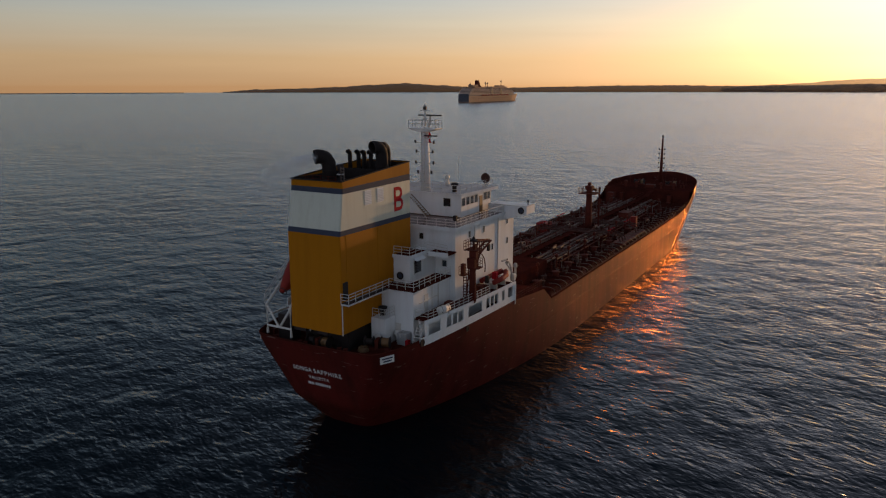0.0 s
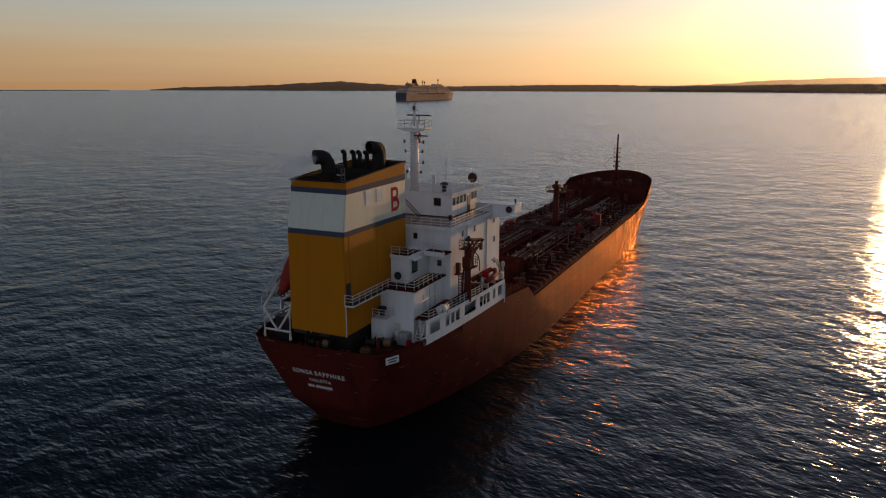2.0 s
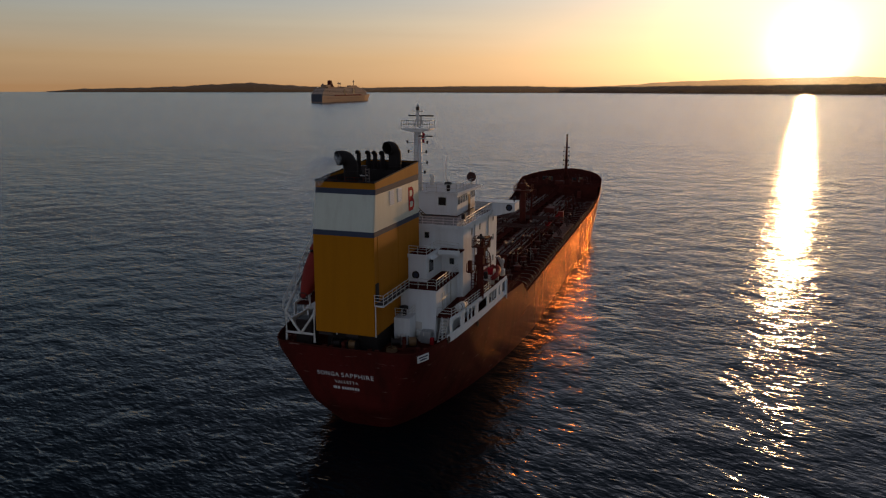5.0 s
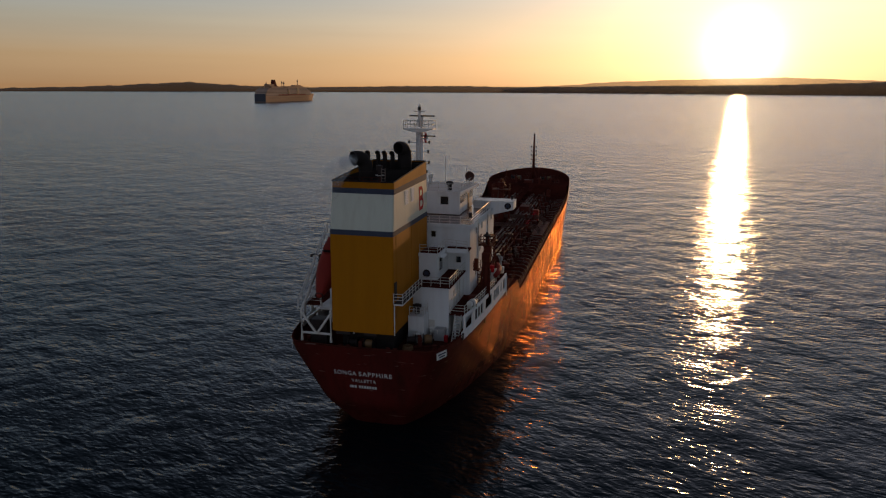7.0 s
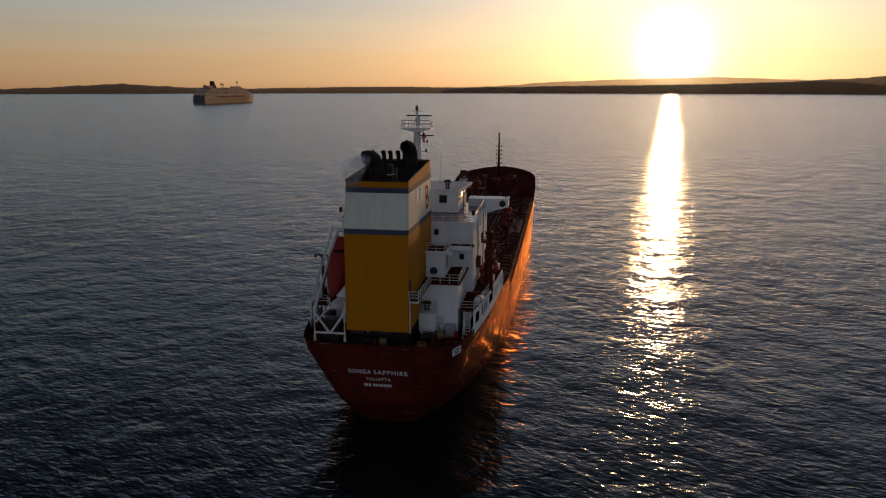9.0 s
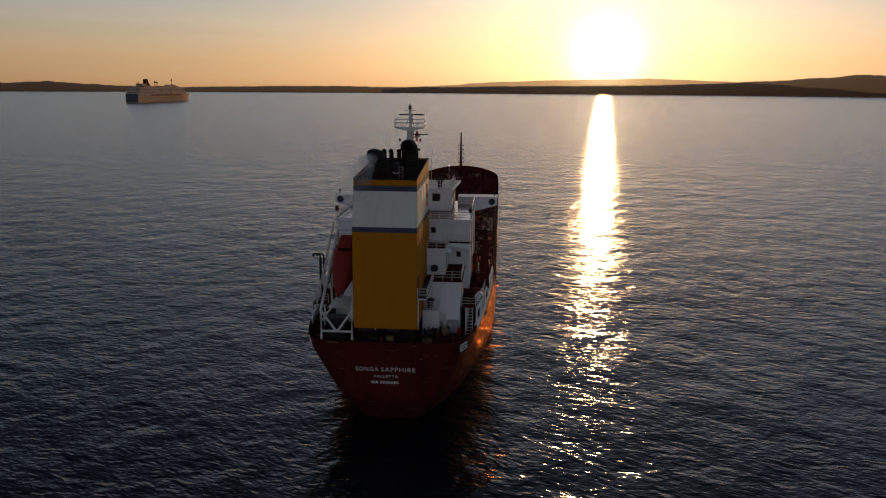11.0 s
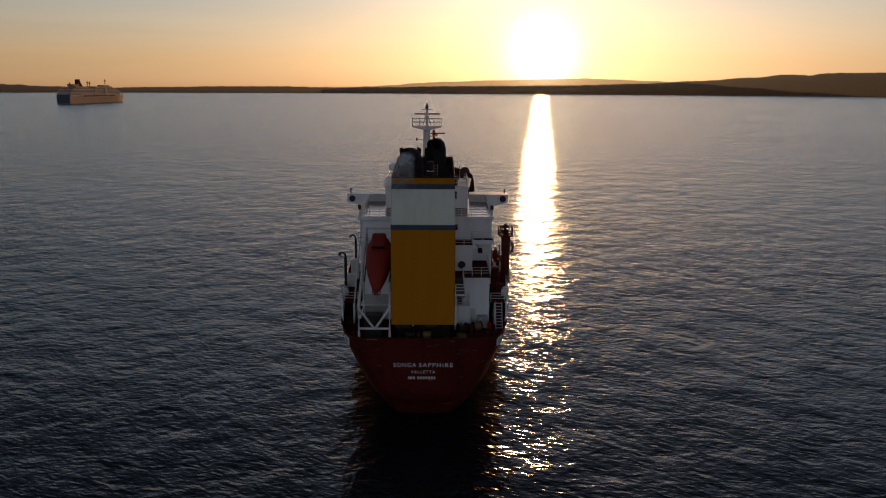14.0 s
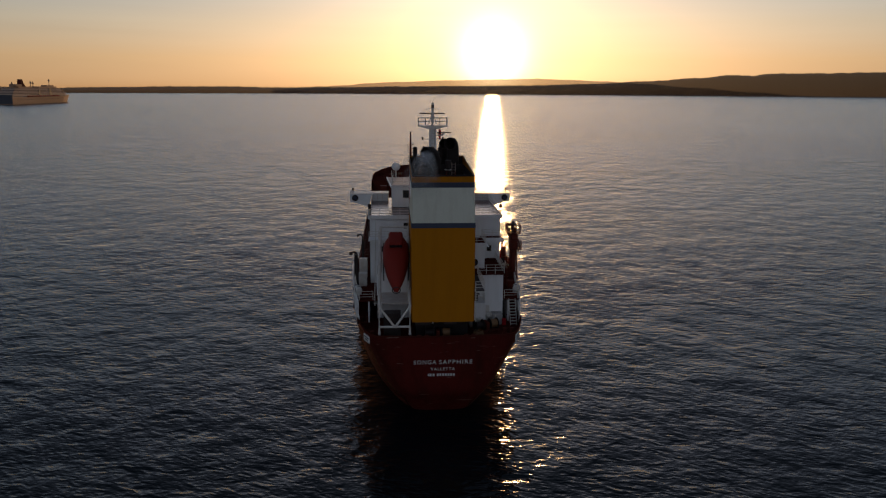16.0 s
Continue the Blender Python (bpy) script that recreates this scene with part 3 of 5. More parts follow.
def ring_mesh(bm, centre, axis, r, tube_r, seg=16, side=6):
    """A torus round an axis."""
    c, a = Vector(centre), Vector(axis).normalized()
    u = a.orthogonal().normalized()
    v = a.cross(u)
    rings = []
    for i in range(seg):
        t = 2 * math.pi * i / seg
        d = u * math.cos(t) + v * math.sin(t)
        rings.append([bm.verts.new(c + d * (r + tube_r * math.cos(2 * math.pi * k / side)) + a * tube_r * math.sin(2 * math.pi * k / side)) for k in range(side)])
    for i in range(seg):
        p, q = rings[i], rings[(i + 1) % seg]
        for k in range(side):
            bm.faces.new((p[k], q[k], q[(k + 1) % side], p[(k + 1) % side]))
    return bm


def turned(bm, centre, profile, seg=14, axis="z"):
    """A body of revolution: pairs of height and radius along an axis."""
    c = Vector(centre)
    rings = []
    for h, r in profile:
        row = []
        for k in range(seg):
            a, b = r * math.cos(2 * math.pi * k / seg), r * math.sin(2 * math.pi * k / seg)
            row.append(bm.verts.new(c + Vector({"z": (a, b, h), "x": (h, a, b), "y": (b, h, a)}[axis])))
        rings.append(row)
    for p, q in zip(rings, rings[1:]):
        for k in range(seg):
            bm.faces.new((p[k], p[(k + 1) % seg], q[(k + 1) % seg], q[k]))
    bm.faces.new(rings[0][::-1])
    bm.faces.new(rings[-1])
    return bm


def ladder(parent, a, b, width_dir, width, steps, mat, name="stair"):
    """Two strings with treads between them."""
    a, b, w = Vector(a), Vector(b), Vector((*width_dir, 0)).normalized() * width / 2
    ob = part(name, tubes(([a - w, b - w], 0.05), ([a + w, b + w], 0.05)), mat, parent)
    bm = bmesh.new()
    d = Vector((width_dir[1], -width_dir[0], 0)).normalized() * 0.11
    vs = []
    for z in (-0.02, 0.02):
        vs += [bm.verts.new(p + Vector((0, 0, z))) for p in (-w - d, w - d, w + d, -w + d)]
    for q in ((3, 2, 1, 0), (4, 5, 6, 7), (0, 1, 5, 4), (1, 2, 6, 5), (2, 3, 7, 6), (3, 0, 4, 7)):
        bm.faces.new([vs[i] for i in q])
    me = mesh_of("tread", bm, mat)
    for i in range(steps):
        shared("tread", me, ob, Matrix.Translation(a.lerp(b, (i + 0.5) / steps)))
    return ob


def life_ring(x, y, z):
    r = thing("life_ring", (x, y, z), "dark lifebuoy with a backing plate hung on white steel", "lifebuoy", "lifebuoys")
    part("ring", ring_mesh(bmesh.new(), (0, 0, 0), (0, 1, 0), 0.36, 0.1), M["dark"], r)
    part("backing_plate", turned(bmesh.new(), (0, 0.04, 0), [(-0.03, 0.3), (0.04, 0.3)], 14, "y"), M["band"], r)


# ---------------------------------------------------------------- stern lettering and boards
def on_transom(z):
    return stern_y(z) - 0.335


for words, z, size, width, x in (("SONGA", 7.52, 0.78, 2.5, -2.0), ("SAPPHIRE", 7.52, 0.78, 3.7, 1.4), ("VALLETTA", 6.68, 0.56, 2.7, 0)):
    me = text_mesh(words, size, 0.012)
    w = max(v.co.x for v in me.vertices) - min(v.co.x for v in me.vertices)
    ob = shared("lettering", me, hull, pose(x, on_transom(z), z, 107.2, 0, 0) @ Matrix.Diagonal((width / w, 1, 1, 1)))
    ob["label"] = "raised white painted ship name" if size > 0.6 else "raised white painted home port"
x = -1.65
for k, w in enumerate((0.18, 0.34, 0.34, 0.0, 0.3, 0.3, 0.3, 0.3, 0.3, 0.3, 0.3)):
    if w:
        ob = part("number_bar", boxes((x, x + w * 0.68, -0.012, 0.012, -0.17, 0.17)), M["letters"], hull, "white bar of a registration number")
        ob.matrix_basis = pose(0, on_transom(6.08), 6.08, 17.2, 0, 0)
    x += w if w else 0.14


def stern_board(s):
    board = part("notice_board", boxes((-0.85, 0.85, -0.03, 0.03, -0.38, 0.38), bevel=0.015), M["letters"], ship, "white notice board with two lines of small dark writing")
    board.matrix_basis = pose(s * 8.37, 0.7, 10.3, 0, 0, s * 67)
    for z, w in ((0.14, 0.65), (-0.14, 0.5)):
        part("writing_bar", boxes((-w, w, -0.045, -0.031, z - 0.07, z + 0.07)), M["band"], board)


stern_board(1)
stern_board(-1)

# fairlead openings in the shell
for s in (1, -1):
    for y, z, w in ((5.75, 10.75, 0.36), (14.4, 10.0, 0.3)):
        b = half(y, z)
        rim = part("fairlead", ring_mesh(bmesh.new(), (s * (b + 0.02), y, z), (1, 0, 0), w, 0.07), M["dark"], ship)
        part("opening", turned(bmesh.new(), (s * b, y, z), [(-0.03, w), (0.05, w)], 14, "x"), M["soot"], rim)
# rubbing scars and weld seams low on the shell sides
for s in (1, -1):
    for z, y0, y1 in ((7.6, 40, 118), (4.9, 30, 116)):
        part("shell_seam", boxes((s * (B + 0.005) - 0.02, s * (B + 0.005) + 0.02, y0, y1, z - 0.03, z + 0.03)), M["red"], hull)

# bulwark cap and stays at the stern
bm = bmesh.new()
cap = [(-half(y, 11.0), y, 11.06) for y in (5.2, 3.5, 2, 1, 0, -0.5, -0.9)] + [(x, stern_y(11.05) - 0.3 * (1 - abs(x / 5.5) ** 3), 11.06) for x in (-5, -4, -2, 0, 2, 4, 5)] \
    + [(half(y, 11.0), y, 11.06) for y in (-0.9, -0.5, 0, 1, 2, 3.5, 5.2)]
tube(bm, cap, 0.1, 6)
part("bulwark_cap", bm, M["deck"], hull)

# ---------------------------------------------------------------- funnel: pipes, letter, louvres, doors
def exhaust(x, y, r, top, reach, name="exhaust_pipe", aside=0.0):
    """An uptake that bends over aft, or aft and aside, and ends open."""
    pts = [Vector((x, y, 27.4)), Vector((x, y, top - r * 1.4))] + bend((x, y, top - r * 1.2), (x, y, top + r * 0.9), (x + aside, y - reach, top + r * 0.55), 7)
    bm = tube(bmesh.new(), pts, r, 14, cap=False)
    ob = part(name, bm, M["soot"], ship, "sooty black exhaust pipe", smooth=True)
    so = ob.modifiers.new("wall", "SOLIDIFY")
    so.thickness = 0.05
    end, d = pts[-1], (pts[-1] - pts[-2]).normalized()
    part("flange", ring_mesh(bmesh.new(), end, d, r * 1.02, 0.05, 16), M["dark"], ob)
    if r > 0.4:
        for z in (28.1, 28.9):
            part("band", ring_mesh(bmesh.new(), (x, y, z), (0, 0, 1), r * 1.03, 0.04, 16), M["dark"], ob)
    return ob


exhaust(-0.8, 4.0, 0.72, 29.9, 1.15, aside=-0.95)
exhaust(1.75, 10.2, 0.66, 30.6, 1.2, aside=-0.45)
exhaust(0.8, 12.4, 0.55, 30.5, 1.0)
for x in (-2.7, -1.5, -0.7, 0.2):
    exhaust(x, 10.3, 0.2, 30.2, 0.45, "vent_pipe")
post = part("vent_post", turned(bmesh.new(), (0.75, 3.9, 27.4), [(0, 0.2), (1.6, 0.2), (1.62, 0.34), (2.15, 0.34), (2.2, 0.1)], 12), M["dark"], funnel, "dark steel ventilator post")
part("grip", ring_mesh(bmesh.new(), (0.75, 3.9, 28.5), (0, 0, 1), 0.4, 0.04, 14, 5), M["rail"], post)
ladder(funnel, (1.3, 3.5, 27.4), (1.3, 3.5, 29.3), (1, 0), 0.4, 6, M["dull"], "uptake_ladder")
railing([(-2.6, 2.2, 27.4), (1.4, 2.2, 27.4)], ship, 0.9, red=True)
part("grating_frame", boxes((-2.9, 2.9, 8.6, 8.75, 27.4, 28.6)), M["soot"], funnel)
part("grating_frame", boxes((-2.9, 2.9, 12.9, 13.05, 27.4, 28.9)), M["soot"], funnel)


def letter_shape(s):
    """A red capital with two bowls, as flat bars and bent strips on the casing."""
    bm = bmesh.new()
    x0, x1 = sorted((s * 3.405, s * 3.44))
    y0, z0, hgt, wid, t = 10.05, 23.85, 2.7, 1.85, 0.4
    box(bm, x0 - 0.006, x1 + 0.006, y0, y0 + t, z0, z0 + hgt)
    for lo, hi, w in ((z0, z0 + hgt * 0.54, wid), (z0 + hgt * 0.46, z0 + hgt, wid * 0.92)):
        mid, rad = (lo + hi) / 2, (hi - lo) / 2
        outer, inner = [(y0 + t * 0.5, lo), (y0 + w - rad, lo)], [(y0 + t * 0.5, lo + t), (y0 + w - rad, lo + t)]
        for k in range(1, 9):
            a = -math.pi / 2 + math.pi * k / 9
            outer.append((y0 + w - rad + rad * math.cos(a), mid + rad * math.sin(a)))
            inner.append((y0 + w - rad + (rad - t) * math.cos(a), mid + (rad - t) * math.sin(a)))
        outer += [(y0 + w - rad, hi), (y0 + t * 0.5, hi)]
        inner += [(y0 + w - rad, hi - t), (y0 + t * 0.5, hi - t)]
        for (a, b), (c, d) in zip(zip(outer, outer[1:]), zip(inner, inner[1:])):
            vs = [bm.verts.new((x, *q)) for x in (x0 - 0.002 * s, x1) for q in (a, b, d, c)]
            for f in ((0, 1, 2, 3), (7, 6, 5, 4), (0, 4, 5, 1), (1, 5, 6, 2), (2, 6, 7, 3), (3, 7, 4, 0)):
                bm.faces.new([vs[i] for i in f])
    for v in bm.verts:
        v.co.x = s * (funnel_ring(v.co.z)[0] + (0.018 if abs(v.co.x) > 3.42 else 0.003) + (0.003 if v.co.y < y0 + t + 0.01 else 0))
    bmesh.ops.recalc_face_normals(bm, faces=bm.faces)
    part("emblem_letter", bm, M["redpaint"], funnel, "large red painted letter B")


for s in (1, -1):
    letter_shape(s)
    for y0 in (4.45, 6.75):
        lou = part("louvre_panel", boxes((s * 3.355 - 0.03, s * 3.355 + 0.03, y0, y0 + 1.25, 25.3, 26.85)), M["white"], ship, "pale grey louvred vent panel")
        me = mesh_of("slat", boxes((-0.03, 0.03, 0, 1.15, -0.05, 0.05)), M["white"])
        for k in range(8):
            shared("slat", me, lou, pose(s * 3.385, y0 + 0.05, 25.45 + 0.18 * k, 0, s * 35, 0))
    # seams between casing plates
    for y in (6.6, 0.9):
        part("casing_seam", boxes((s * 3.425 - 0.02, s * 3.425 + 0.02, y, y + 0.05, 12.4, 22.7)), M["yellow"], funnel)
    part("door", boxes((s * 3.43 - 0.05, s * 3.43 + 0.05, 0.15, 1.0, 15.95, 17.85), bevel=0.02), M["dark"], funnel, "dark steel weathertight door")
# handling gangway from the casing door to the annex roof
gang = part("gangway", boxes((3.5, 4.5, -0.35, 7.1, 15.62, 15.78)), M["rail"], ship)
part("grating", boxes((3.52, 4.48, -0.3, 7.05, 15.78, 15.82)), M["dark"], gang)
railing([(3.5, -0.33, 15.8), (4.48, -0.33, 15.8), (4.48, 7.05, 15.8)], ship, 1.2)
part("drain_pipe", tubes(([(3.55, -0.2, 12.3), (3.55, -0.2, 15.6)], 0.06)), M["rail"], funnel)
part("casing_step", boxes((-3.0, -1.4, -0.2, 0.2, 12.0, 12.3)), M["dark"], funnel)
part("casing_step", boxes((0.2, 1.5, -0.2, 0.2, 12.05, 12.3)), M["dark"], funnel)
part("work_lamp", turned(bmesh.new(), (-1.1, 0.2, 12.1), [(-0.1, 0.05), (0.0, 0.1), (0.1, 0.06)], 8), M["rail"], funnel)

def smoke_material():
    """Thin grey smoke: broken, and gone towards its end."""
    m = bpy.data.materials.new("thin_funnel_smoke")
    m.use_nodes = True
    nt = m.node_tree
    nt.nodes.clear()
    out, mix = nt.nodes.new("ShaderNodeOutputMaterial"), nt.nodes.new("ShaderNodeMixShader")
    clear, grey = nt.nodes.new("ShaderNodeBsdfTransparent"), nt.nodes.new("ShaderNodeAddShader")
    for k, kind in enumerate(("ShaderNodeBsdfDiffuse", "ShaderNodeBsdfTranslucent")):
        half_lit = nt.nodes.new(kind)
        half_lit.inputs["Color"].default_value = (0.5, 0.5, 0.5, 1)
        nt.links.new(half_lit.outputs[0], grey.inputs[k])
    co, n = nt.nodes.new("ShaderNodeTexCoord"), nt.nodes.new("ShaderNodeTexNoise")
    n.inputs["Scale"].default_value = 0.7
    n.inputs["Detail"].default_value = 5
    xyz = nt.nodes.new("ShaderNodeSeparateXYZ")
    fade, broken, mul = nt.nodes.new("ShaderNodeMapRange"), nt.nodes.new("ShaderNodeMapRange"), nt.nodes.new("ShaderNodeMath")
    mul.operation = "MULTIPLY"
    for k, v in (("From Min", 0.0), ("From Max", SMOKE_LENGTH), ("To Min", 0.28), ("To Max", 0.0)):
        fade.inputs[k].default_value = v
    for k, v in (("From Min", 0.36), ("From Max", 0.68)):
        broken.inputs[k].default_value = v
    nt.links.new(co.outputs["Object"], xyz.inputs[0])
    nt.links.new(co.outputs["Object"], n.inputs["Vector"])
    nt.links.new(xyz.outputs["X"], fade.inputs["Value"])
    nt.links.new(n.outputs["Fac"], broken.inputs["Value"])
    nt.links.new(fade.outputs[0], mul.inputs[0])
    nt.links.new(broken.outputs[0], mul.inputs[1])
    nt.links.new(mul.outputs[0], mix.inputs["Fac"])
    nt.links.new(clear.outputs[0], mix.inputs[1])
    nt.links.new(grey.outputs[0], mix.inputs[2])
    nt.links.new(mix.outputs[0], out.inputs["Surface"])
    return m


SMOKE_LENGTH = 9.5
smoke = bmesh.new()
for k, size in enumerate((0.35, 0.6, 0.82, 1.0)):
    rings = []
    for i in range(19):
        u = i / 18
        r = size * (0.5 + 1.7 * u ** 0.8)
        row = []
        for a in range(14):
            c, d = math.cos(2 * math.pi * a / 14), math.sin(2 * math.pi * a / 14)
            lump = 1 + 0.35 * noise.noise((u * 5 + k, c * 1.2, d * 1.2))
            row.append(smoke.verts.new((SMOKE_LENGTH * u, r * c * lump, r * d * lump * 0.8 + 0.2 * math.sin(u * 7))))
        rings.append(row)
    for p, q in zip(rings, rings[1:]):
        for a in range(14):
            smoke.faces.new((p[a], p[(a + 1) % 14], q[(a + 1) % 14], q[a]))
plume = tagged(part("smoke", smoke, smoke_material(), smooth=True), "thin pale smoke drifting aft from the funnel's exhaust", "smoke", kind="stuff")
plume.matrix_world = pose(-1.6, 2.95, 30.3, 0, 14, -97)

# ---------------------------------------------------------------- deckhouse details
part("bridge_deck", prism(bmesh.new(), [(-8.5, 15.1), (8.5, 15.1), (8.5, 31.6), (-8.5, 31.6)], "z", 21.3, 21.42), M["wetdeck"], ship)
part("deck_edge", boxes((-8.52, 8.52, 15.08, 15.2, 21.1, 21.55), (8.42, 8.54, 15.2, 28.6, 21.1, 21.55), (-8.54, -8.42, 15.2, 28.6, 21.1, 21.55)), M["white"], ship)
railing([(-8.3, 28.4, 21.4), (-8.35, 15.3, 21.4), (8.35, 15.3, 21.4), (8.3, 28.4, 21.4)], ship, 1.3)
part("annex_roof", boxes((3.46, 7.8, 6.95, 15.3, 15.75, 15.9)), M["deck"], ship)
railing([(4.5, 7.05, 15.9), (7.7, 7.05, 15.9), (7.7, 15.2, 15.9)], ship, 1.2)
part("upper_annex_roof", boxes((3.46, 5.8, 9.45, 13.3, 18.9, 19.02), (3.46, 8.45, 13.3, 15.3, 18.6, 18.78)), M["deck"], ship)
part("roof_fascia", boxes((3.46, 5.82, 9.4, 9.48, 18.7, 19.1), (5.74, 5.84, 9.48, 13.3, 18.7, 19.1), (5.84, 8.47, 13.22, 13.3, 18.4, 18.95)), M["white"], ship)
railing([(3.6, 9.5, 19.0), (5.7, 9.5, 19.0), (5.7, 13.3, 19.0), (8.35, 13.3, 18.8)], ship, 1.1)
part("gallery", boxes((-8.45, -3.46, 13.3, 15.3, 18.6, 18.78)), M["white"], ship)
railing([(-8.35, 13.35, 18.8), (-3.6, 13.35, 18.8)], ship, 1.1)
part("machinery_locker", boxes((3.46, 5.3, 5.0, 7.08, 9.95, 12.9), bevel=0.04), M["white"], ship)
railing([(3.6, 5.1, 12.9), (5.2, 5.1, 12.9), (5.2, 7.0, 12.9)], ship, 0.9)
part("vent_cowl", turned(bmesh.new(), (4.2, 6.2, 12.9), [(0, 0.3), (0.6, 0.3), (0.7, 0.5), (1.0, 0.5), (1.1, 0.2)], 12), M["dark"], ship)
part("port_annex", boxes((-7.4, -3.46, 9.2, 15.28, 9.95, 15.4), bevel=0.05), M["white"], ship)
railing([(-7.3, 9.3, 15.4), (-3.6, 9.3, 15.4)], ship, 1.2)
# windows, doors and lockers
window(ship, (5.66, 11.2, 17.6), (1.5, 1.5), "+x")
part("window_hood", prism(bmesh.new(), [(5.66, 18.75), (6.25, 18.45), (6.25, 18.4), (5.66, 18.55)], "y", 10.2, 12.2), M["white"], ship)
life_ring(4.4, 9.49, 16.7)
for s in (1, -1):
    for y, z in ((18.9, 20.2), (22.7, 20.2), (25.2, 17.5), (29.6, 20.2), (29.7, 17.55), (29.8, 14.6), (21.6, 17.5), (18.9, 14.9)):
        window(ship, (s * 8.3, y, z), (0.42, 0.75), "+x" if s > 0 else "-x", 0.06)
    for z in (20.2, 17.2):
        window(ship, (s * 3.75 if z > 19 else s * 6.9, 15.3, z), (0.55, 0.7), "-y", 0.06)
    part("door", boxes((s * 7.0 - 0.4, s * 7.0 + 0.4, 15.24, 15.3, 12.9, 14.8), bevel=0.01), M["rail"], ship, "pale grey steel door")
    for y in (26.8, 20.2):
        part("down_pipe", tubes(([(s * 8.36, y, 13), (s * 8.36, y, 21.2)], 0.06)), M["rail"], ship)
part("door", boxes((5.2, 6.0, 7.03, 7.1, 10.1, 12.0), bevel=0.01), M["rail"], ship, "pale grey steel door")
part("door", boxes((7.58, 7.66, 9.4, 10.2, 12.95, 14.9), bevel=0.01), M["rail"], ship, "pale grey steel door")
part("pipe_run", tubes(([(7.68, 11.0, 12.9), (7.68, 11.0, 15.5)], 0.05), ([(7.68, 12.4, 12.9), (7.68, 12.4, 15.5)], 0.07), ([(7.68, 8.2, 14.2), (7.68, 12.4, 14.2)], 0.05)), M["rail"], ship)
for s in (1, -1):
    part("deck_lamp", boxes((s * 8.3 - 0.2, s * 8.3 + 0.2, 15.1, 15.5, 22.4, 23.0), bevel=0.04), M["dark"], ship)

# ---------------------------------------------------------------- wheelhouse details
for s in (1, -1):
    f = "+x" if s > 0 else "-x"
    for y in (22.6, 23.75, 24.9, 26.05, 28.7, 29.7):
        window(ship, (s * 5.5, y, 23.4), (0.85, 0.95), f, 0.07)
    part("door", boxes((s * 5.5 - 0.05, s * 5.5 + 0.05, 27.0, 27.9, 21.5, 23.6), bevel=0.01), M["ochre"], wheelhouse, "varnished wooden door")
    window(ship, (s * 3.5, 22.0, 23.3), (1.0, 1.0), "-y", 0.07)
part("fascia", prism(bmesh.new(), [(-5.7, 21.8), (5.7, 21.8), (6.3, 31.3), (-6.3, 31.3)], "z", 24.4, 24.46), M["white"], wheelhouse)
part("flying_bridge_deck", prism(bmesh.new(), [(-5.5, 22.0), (5.5, 22.0), (6.1, 31.1), (-6.1, 31.1)], "z", 24.46, 24.5), M["pale"], wheelhouse)
railing([(5.5, 31.0, 24.48), (5.4, 22.0, 24.48), (-5.4, 22.0, 24.48), (-5.5, 31.0, 24.48)], ship, 1.4, rows=(0.5, 1.0))
vent = part("mushroom_vent", turned(bmesh.new(), (3.9, 23.2, 24.48), [(0, 0.28), (0.75, 0.28), (0.8, 0.5), (1.05, 0.5), (1.2, 0.25)], 14), M["dark"], wheelhouse, "black mushroom ventilator")
for x, y, h, r, mat in ((-4.9, 29.5, 1.2, 0.62, "white"),):
    post = part("dome_post", tubes(([(x, y, 24.5), (x, y, 24.5 + h)], 0.09)), M["rail"], ship)
    part("satellite_dome", turned(bmesh.new(), (x, y, 24.4 + h), [(r * (0.05 + 0.95 * (1 - math.cos(a))), max(0.02, r * math.sin(a))) for a in (math.pi * k / 8 for k in range(1, 8))], 14), M[mat], post, "pale satellite dome")
stand = part("dish_stand", tubes(([(5.3, 29.3, 24.5), (5.3, 29.3, 25.3)], 0.08), ([(5.0, 29.0, 24.5), (5.3, 29.3, 25.0)], 0.05), ([(5.6, 29.0, 24.5), (5.3, 29.3, 25.0)], 0.05)), M["rail"], ship)
part("antenna_dish", turned(bmesh.new(), (5.3, 29.2, 25.7), [(0.3, 0.06), (0.25, 0.3), (0.05, 0.58), (-0.02, 0.66), (0.0, 0.62), (0.16, 0.3), (0.2, 0.05)], 16, "y"), M["pipe"], stand, "grey dish aerial")
part("dish_feed", tubes(([(5.3, 29.3, 25.7), (5.3, 28.8, 25.7)], 0.06)), M["dark"], stand)
for x, y, top in ((2.4, 27.0, 28.6), (-2.2, 26.0, 27.6), (4.6, 30.4, 26.8), (-5.2, 24.5, 27.4)):
    part("whip_aerial", tubes(([(x, y, 24.5), (x, y, top)], 0.03)), M["rail"], wheelhouse)
part("compass_stand", turned(bmesh.new(), (0, 28.3, 24.5), [(0, 0.3), (0.9, 0.22), (1.0, 0.34), (1.3, 0.3), (1.45, 0.1)], 12), M["rail"], wheelhouse)
ladder(ship, (1.5, 21.0, 21.5), (-1.4, 21.0, 24.1), (0, 1), 0.8, 11, M["ochre"])
ladder(ship, (1.2, 20.6, 21.45), (-1.6, 20.6, 24.6), (0, 1), 0.06, 4, M["rail"], "handrail")

